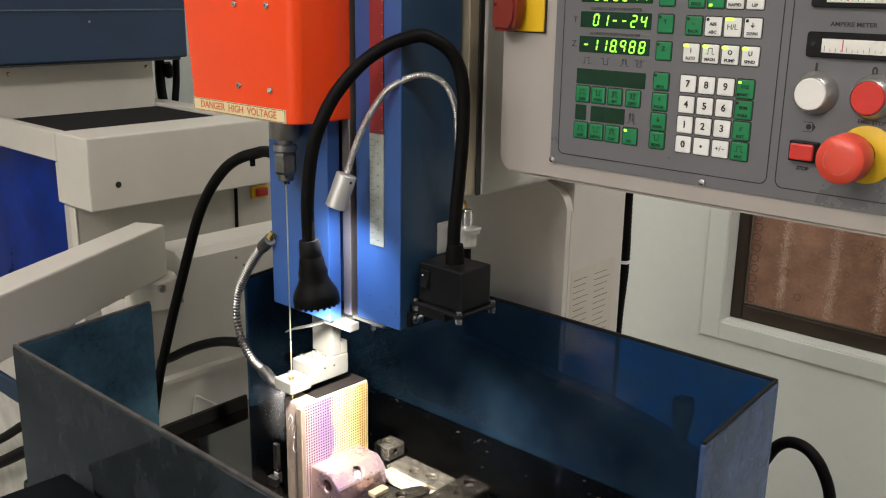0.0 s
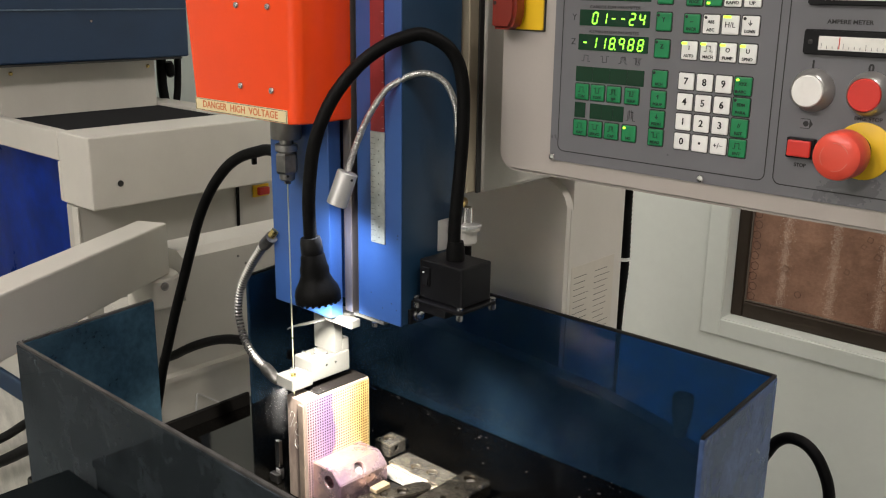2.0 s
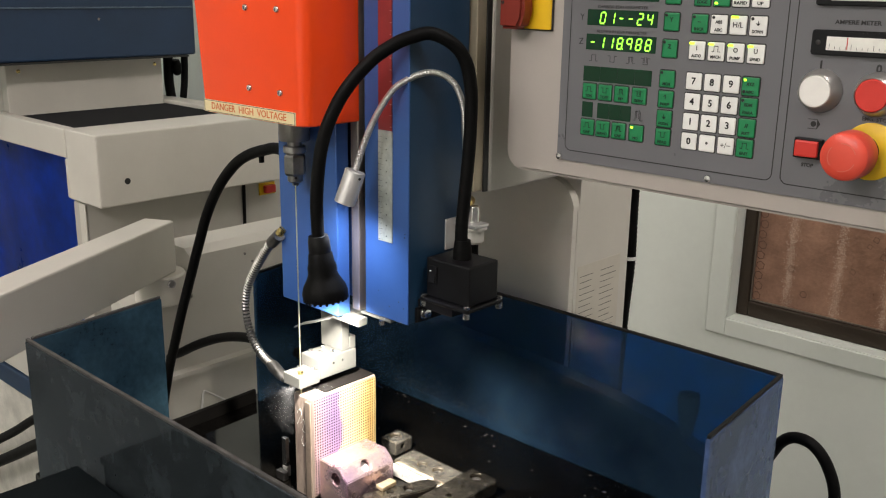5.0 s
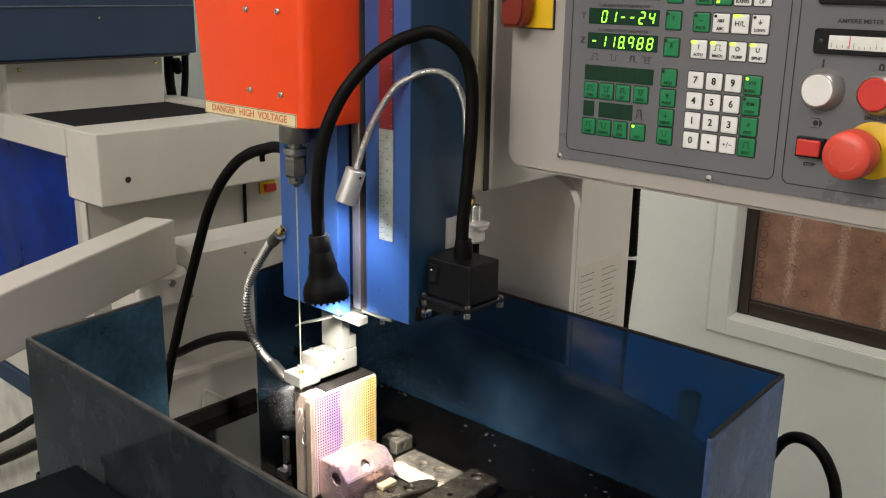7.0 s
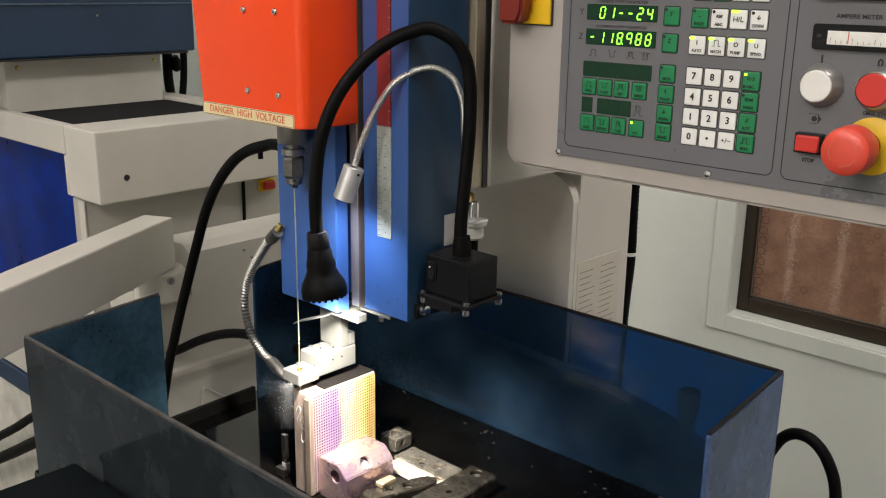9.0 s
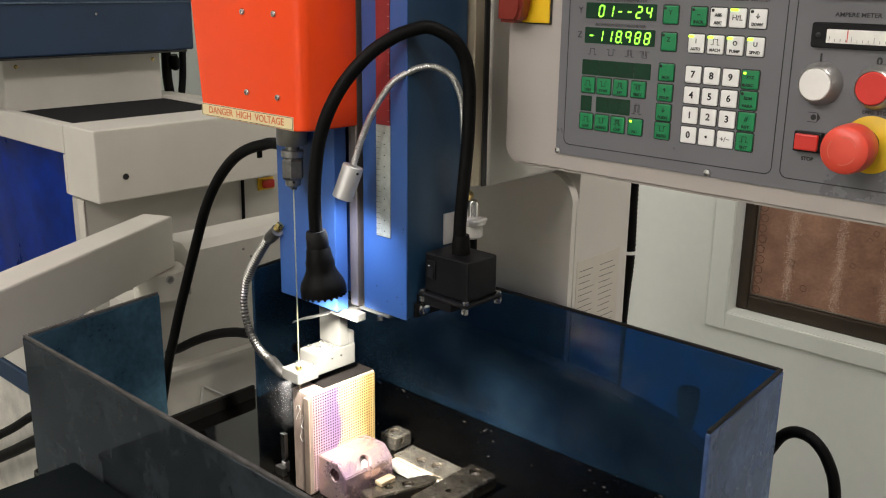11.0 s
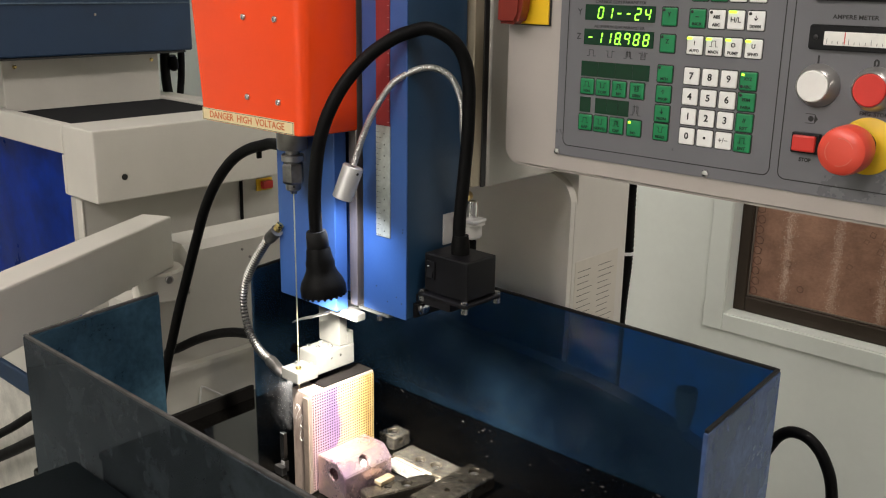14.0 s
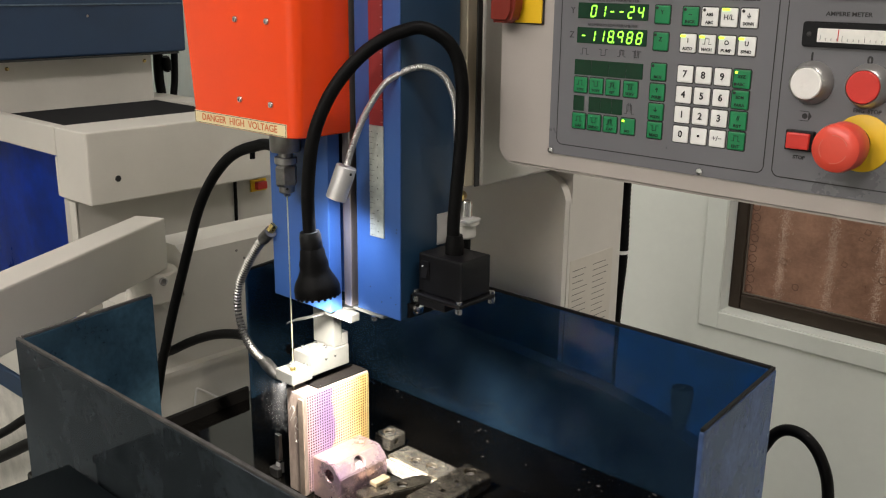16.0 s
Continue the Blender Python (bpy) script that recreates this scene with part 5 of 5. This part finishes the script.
part("bolt_hole", lathe([(0.0058, 0), (0.0058, 0.0006), (0.0046, 0.0006), (0.0044, 0.0003)], 24, m=aim((X1, 0.329, -0.0122), (9, 0.329, -0.0122))), INK, nb)
bel = part("bellows", box(-1.066, -0.7925, 0.2965, 0.6495, 0.050, 0.0600), BELLOW, nb, "pleated black bellows")
w = 0.2735 / 26
for k in range(26):
    part("pleat", prism([(-1.066 + k * w, 0.0602), (-1.066 + (k + 1) * w, 0.0602), (-1.066 + (k + 0.5) * w, 0.068)], 0.353, m=Matrix.Translation((0, 0.2965, 0))), BELLOW, bel)
bp = part("back_panel", box(-1.095, -1.070, 0.2960, 0.648, 0.0590, 0.172, 0.002), WHITE, nb, "off-white upright back panel")
part("side_return", box(-1.35, -1.0955, 0.2960, 0.3060, 0.0590, 0.168, 0.002), WHITE, nb)
for y in (0.322, 0.630):
    part("panel_bolt", lathe([(0.0042, 0), (0.0042, 0.002), (0.002, 0.003)], 12, m=aim((-1.070, y, 0.156), (9, y, 0.156))), BRASS, bp)
hood_n = part("hood", box(-1.50, -1.005, 0.05, 0.698, 0.1785, 0.70, 0.004), NAVY, nb, "navy enamelled hood")
part("hood_trim", box(-1.0045, -1.0015, 0.055, 0.693, 0.2805, 0.2835, 0.0006), mat("dull_trim", (0.10, 0.14, 0.19), 0.35, 0.3, var=0.3), hood_n, "thin bright trim line")
part("hood_screw", lathe([(0.0030, 0), (0.0026, 0.0016)], 12, m=aim((-1.005, 0.4700, 0.2590), (9, 0.4700, 0.2590))), CHROME, hood_n)
part("hood_lip", box(-1.07, -1.0055, 0.07, 0.680, 0.1740, 0.1780), INK, hood_n)
for pts, r in (([(-1.1200, 0.6960, 0.1843), (-1.1200, 0.6946, 0.1455), (-1.1200, 0.6947, 0.1064), (-1.1200, 0.6991, 0.0639), (-1.1200, 0.6994, 0.0265)], 0.0115), ([(-1.1200, 0.7395, 0.1826), (-1.1200, 0.7382, 0.1433), (-1.1200, 0.7355, 0.1038), (-1.1200, 0.7294, 0.0615), (-1.1200, 0.7253, 0.0242)], 0.0085)):
    part("hanging_cable", tube(pts, r, 12, 6), RUBBER, nb, smooth=True)
part("cable_gland", lathe([(0.006, 0), (0.011, 0.006), (0.012, 0.024), (0.008, 0.036)], 18, m=pose(-1.1100, 0.7122, 0.1247, 12, 10, 0)), RUBBER, nb, smooth=True)
part("inner_body", box(-0.800, -0.750, 0.2830, 0.80, -0.80, -0.0600, 0.004), GREY, nb, "off-white lower body")
part("inner_strip", box(-0.7700, -0.7480, 0.2785, 0.2825, -0.80, -0.0600, 0.002), WHITE, nb)
sw2 = part("side_switch", box(-0.7490, -0.7440, 0.668, 0.708, -0.1010, -0.0750, 0.001), YELLOW, nb, "yellow switch plate with red handle")
part("switch_handle", box(-0.7435, -0.7320, 0.676, 0.702, -0.0960, -0.0795, 0.002), RED_S, sw2, "red handle")
part("hanging_wire", tube([(-0.745, 0.628, -0.06), (-0.745, 0.6275, -0.12), (-0.745, 0.6255, -0.2025), (-0.745, 0.6250, -0.215)], 0.0036, 10, 4), RUBBER, nb)

# base casting with its ledge
base = root("neighbour_pedestal", "off-white pedestal casting with ledges and a wire handle", "pedestal")
prof = [(-0.43, -0.060), (-0.368, -0.0600), (-0.352, -0.0705), (-0.350, -0.1160), (-0.3500, -0.2480), (-0.338, -0.2500), (-0.338, -0.2580), (-0.355, -0.2620), (-0.355, -0.3300), (-0.34, -0.95), (-0.43, -0.95)]
bm = prism(prof, 0.75, m=Matrix.Translation((0, 0.2460, 0)))
part("casting", bm, GREY, base, "off-white painted casting")
bm = prism([(-0.43, -0.1365), (-0.350, -0.1365)] + prof[4:], 0.0940, m=Matrix.Translation((0, 0.1520, 0)))
part("casting_end", bm, GREY, base, "off-white casting under the pivot")
part("wire_handle", tube([(-0.3380, 0.2434, -0.3194), (-0.3380, 0.2461, -0.3026), (-0.3380, 0.2483, -0.2917), (-0.3380, 0.2525, -0.2920), (-0.3380, 0.2687, -0.3041), (-0.3380, 0.2872, -0.3181), (-0.3380, 0.2913, -0.3234)], 0.0016, 8, 5), ALU, base, "bent wire handle")
for y, z in ((0.3460, -0.085), (0.360, -0.100)):
    part("casting_screw", lathe([(0.0022, 0), (0.002, 0.0012)], 10, m=aim((-0.3505, y, z), (9, y, z))), DSTEEL, base)
part("rear_face", box(-1.30, -0.436, 0.150, 0.2440, -0.95, -0.4072, 0.003), mat("worn_white_paint", (0.60, 0.58, 0.52), 0.5, var=0.3, scale=25), base, "worn white rear face")
part("navy_band", box(-1.30, -0.436, 0.145, 0.2440, -0.4062, -0.3662, 0.003), NAVY, base, "navy painted band")
part("upper_face", box(-1.30, -0.436, 0.150, 0.2440, -0.3652, -0.3117, 0.003), GREY, base, "off-white upper face")

arm = root("swing_arm", "off-white rectangular swing arm on a pivot", "swing arm")
ad = Vector((-0.464, 0.886, 0)).normalized()
am = Matrix.Translation((-0.3545, 0.2244, 0)) @ Matrix.Rotation(math.atan2(ad.y, ad.x), 4, "Z")
part("beam", box(-0.60, 0.0, 0.0, 0.050, -0.0890, -0.0095, 0.003, m=am), WHITE, arm, "off-white box beam")
part("pivot_barrel", lathe([(0.036, -0.1360), (0.0385, -0.1330), (0.0385, -0.0930), (0.036, -0.0895)], 48, m=Matrix.Translation((-0.3720, 0.2050, 0))), WHITE, arm, "round pivot barrel", smooth=True)
part("pivot_bolt", lathe([(0.0062, 0), (0.0062, 0.003), (0.0050, 0.004), (0.0040, 0.003)], 24, m=aim((-0.3340, 0.2010, -0.100), (0.7, 0.1, -0.100))), STEEL, arm, "steel pivot bolt", smooth=True)

curt = root("blue_curtain", "glossy deep blue plastic curtain", "curtain")
bm = bmesh.new()
N, M = 60, 24
grid = []
for i in range(N + 1):
    x = -1.75 + 0.94 * i / N
    grid.append([bm.verts.new((x, 0.40 + 0.004 * math.sin(i * 0.16 + 0.7 * math.sin(j * 0.3)) + 0.0008 * math.sin(i * 0.5 + j * 0.32), -0.75 + 0.76 * j / M)) for j in range(M + 1)])
for i in range(N):
    for j in range(M):
        bm.faces.new((grid[i][j], grid[i + 1][j], grid[i + 1][j + 1], grid[i][j + 1]))
bmesh.ops.solidify(bm, geom=bm.faces[:], thickness=0.003)
part("sheet", bm, BIN, curt, smooth=True)
part("top_rail", box(-1.76, -0.81, 0.385, 0.415, 0.0105, 0.0180, 0.002), WHITE, curt)

# loose cables between the machines
for pts, r, lab in (
    ([(0.06, 0.158, 0.140), (-0.0052, 0.16, 0.1498), (-0.0379, 0.16, 0.1444), (-0.0723, 0.16, 0.1331), (-0.1029, 0.16, 0.115), (-0.1359, 0.16, 0.0842), (-0.1648, 0.16, 0.0446), (-0.1889, 0.16, -0.002), (-0.2146, 0.16, -0.055), (-0.2416, 0.16, -0.1105), (-0.267, 0.16, -0.1681), (-0.292, 0.16, -0.2281), (-0.33, 0.16, -0.36), (-0.36, 0.16, -0.60)], 0.0068, "thick black cable arching down from the column"),
    ([(-0.03, 0.200, -0.124), (-0.0839, 0.2, -0.1300), (-0.1341, 0.2, -0.1326), (-0.1875, 0.2, -0.1446), (-0.2451, 0.2, -0.1672), (-0.3075, 0.2, -0.1996), (-0.3755, 0.2, -0.2423), (-0.40, 0.2, -0.32)], 0.0068, "thick black cable running behind the guard"),
    ([(-0.9889, 0.1, -0.5944), (-0.8722, 0.1, -0.5279), (-0.7945, 0.1, -0.4835), (-0.7167, 0.1, -0.4392), (-0.6385, 0.1, -0.3917), (-0.5763, 0.1, -0.3602), (-0.4830, 0.1, -0.3429)], 0.0080, "black cable lying across the shelf"),
    ([(-1.0171, 0.1, -0.6490), (-0.8916, 0.1, -0.5798), (-0.8079, 0.1, -0.5337), (-0.7241, 0.1, -0.4876), (-0.6413, 0.1, -0.4407), (-0.5743, 0.1, -0.4078), (-0.4738, 0.1, -0.3885)], 0.0105, "thick black hose lying across the shelf"),
):
    r_ = root("cable", lab, "cable", group="loose cables")
    part("sheath", tube(pts, r, 14, 10), RUBBER, r_, smooth=True)
clip = part("cable_clip", box(-0.047, -0.043, 0.1590, 0.1650, 0.1280, 0.1400, 0.0008), RUBBER, bpy.data.objects["cable"])

low = root("lower_guard", "dark oily lower guard plate beside the machine", "guard plate")
part("plate", box(0.1085, 0.60, -0.50, -0.1690, -0.097, -0.090, 0.0010), DARKOIL, low, "dark oily plate")
part("plate_skirt", box(0.1100, 0.58, -0.49, -0.1710, -0.40, -0.0972, 0.0010), DARKOIL, low)
part("plate_foot", box(0.20, 0.55, -0.47, -0.25, FLOOR, -0.402, 0.004), GREY, low)

pin = root("steel_pin", "thin bright steel pin lying on the table", "steel pin")
part("pin", tube([(0.0205, 0.2720, TF + 0.0013), (0.0560, 0.2650, TF + 0.0013)], 0.0012, 8, 2), CHROME, pin)

# ================================================================ coolant spray, in small rigid bursts
SPRAY = mat("coolant_droplets", (0.92, 0.93, 0.95), 0.5, var=0.05, bump=0.0)
SPRAY.node_tree.nodes["Principled BSDF"].inputs["Alpha"].default_value = 0.032
TIP = Vector((0.1620, 0.0376, -0.0610))
MOUTH = Vector((0.1820, 0.0190, -0.0510))
bursts = []
for k in range(4):
    rnd = random.Random(20 + k)
    bm = bmesh.new()
    for j in range(700 if k == 3 else 2600):
        # a mist of thin streaks fans down and away from the nozzle's mouth
        a = rnd.gauss((-1.85, -2.10, -2.45)[k % 3], (0.22, 0.26, 0.30)[k % 3])
        far = rnd.uniform(0.0, 1.0) ** (1.3, 1.5, 2.0)[k % 3] * (0.046, 0.050, 0.048)[k % 3] + 0.001
        p = Vector((far * math.cos(a) * 0.9 + 0.004 + rnd.gauss(0, 0.0012), rnd.gauss(-0.002, 0.004), far * math.sin(a) + 0.004))
        if k == 3:
            p = Vector((rnd.uniform(0.012, 0.044), rnd.uniform(-0.014, 0.020), 0.0022 + abs(rnd.gauss(0.0, 0.0018))))
        ln = rnd.uniform(0.0003, 0.0012) * (1.0 if rnd.random() < 0.95 else 3.0)
        q = Matrix.Translation(p) @ Vector((math.cos(a), 0, math.sin(a))).to_track_quat("Z", "Y").to_matrix().to_4x4()
        size = (0.00010, 0.00010, ln * 0.8) if k < 3 else (0.0005, 0.0007, 0.0004)
        vs = [bm.verts.new(q @ Vector((size[0] * u, size[1] * v, size[2] * w))) for u, v, w in ((1, 0, 0), (0, 1, 0), (-1, 0, 0), (0, -1, 0), (0, 0, 1), (0, 0, -1))]
        for e in range(4):
            bm.faces.new((vs[e], vs[(e + 1) % 4], vs[4]))
            bm.faces.new((vs[(e + 1) % 4], vs[e], vs[5]))
    ob = link("coolant_burst", bm, SPRAY)
    tagged(ob, "fine white coolant spray at the nozzle", "spray", "coolant bursts", "stuff")
    ob.matrix_basis = Matrix.Translation(TIP if k == 3 else MOUTH)
    bursts.append(ob)


# ================================================================ what moves
def motions():
    """The head feeds down by 19 mm while it drills; the readout gives the depth in millimetres."""
    depth = [(0, 107.961), (0.6, 108.10), (1.0, 108.62), (1.5, 109.101), (2.0, 109.60), (2.5, 109.90), (3.0, 110.10), (3.5, 110.716), (4.0, 111.40), (6.3, 114.391), (7.0, 115.452), (7.5, 116.25), (8.0, 116.95), (8.5, 117.70), (9.0, 118.70), (11.3, 121.82), (12.0, 123.05), (12.5, 123.70), (13.0, 124.05), (13.5, 124.60), (14.0, 125.15), (14.5, 125.75), (15.0, 126.40), (15.5, 126.80), (16.0, 126.899)]
    walk(head, [(t, pose(0, 0, (107.961 - d) / 1000)) for t, d in depth])
    # the spray flickers: each burst shifts and turns a little round the nozzle's mouth
    for k, ob in enumerate(bursts):
        rnd = random.Random(50 + k)
        rows = []
        for j in range(81):
            turn = rnd.uniform(-10, 10) if k < 3 else rnd.uniform(-3, 3)
            c = TIP if k == 3 else MOUTH
            rows.append((j * 0.2, pose(c.x + rnd.uniform(-0.002, 0.002), c.y, c.z + rnd.uniform(-0.0025, 0.0015), 0, turn, 0)))
        walk(ob, rows)


motions()
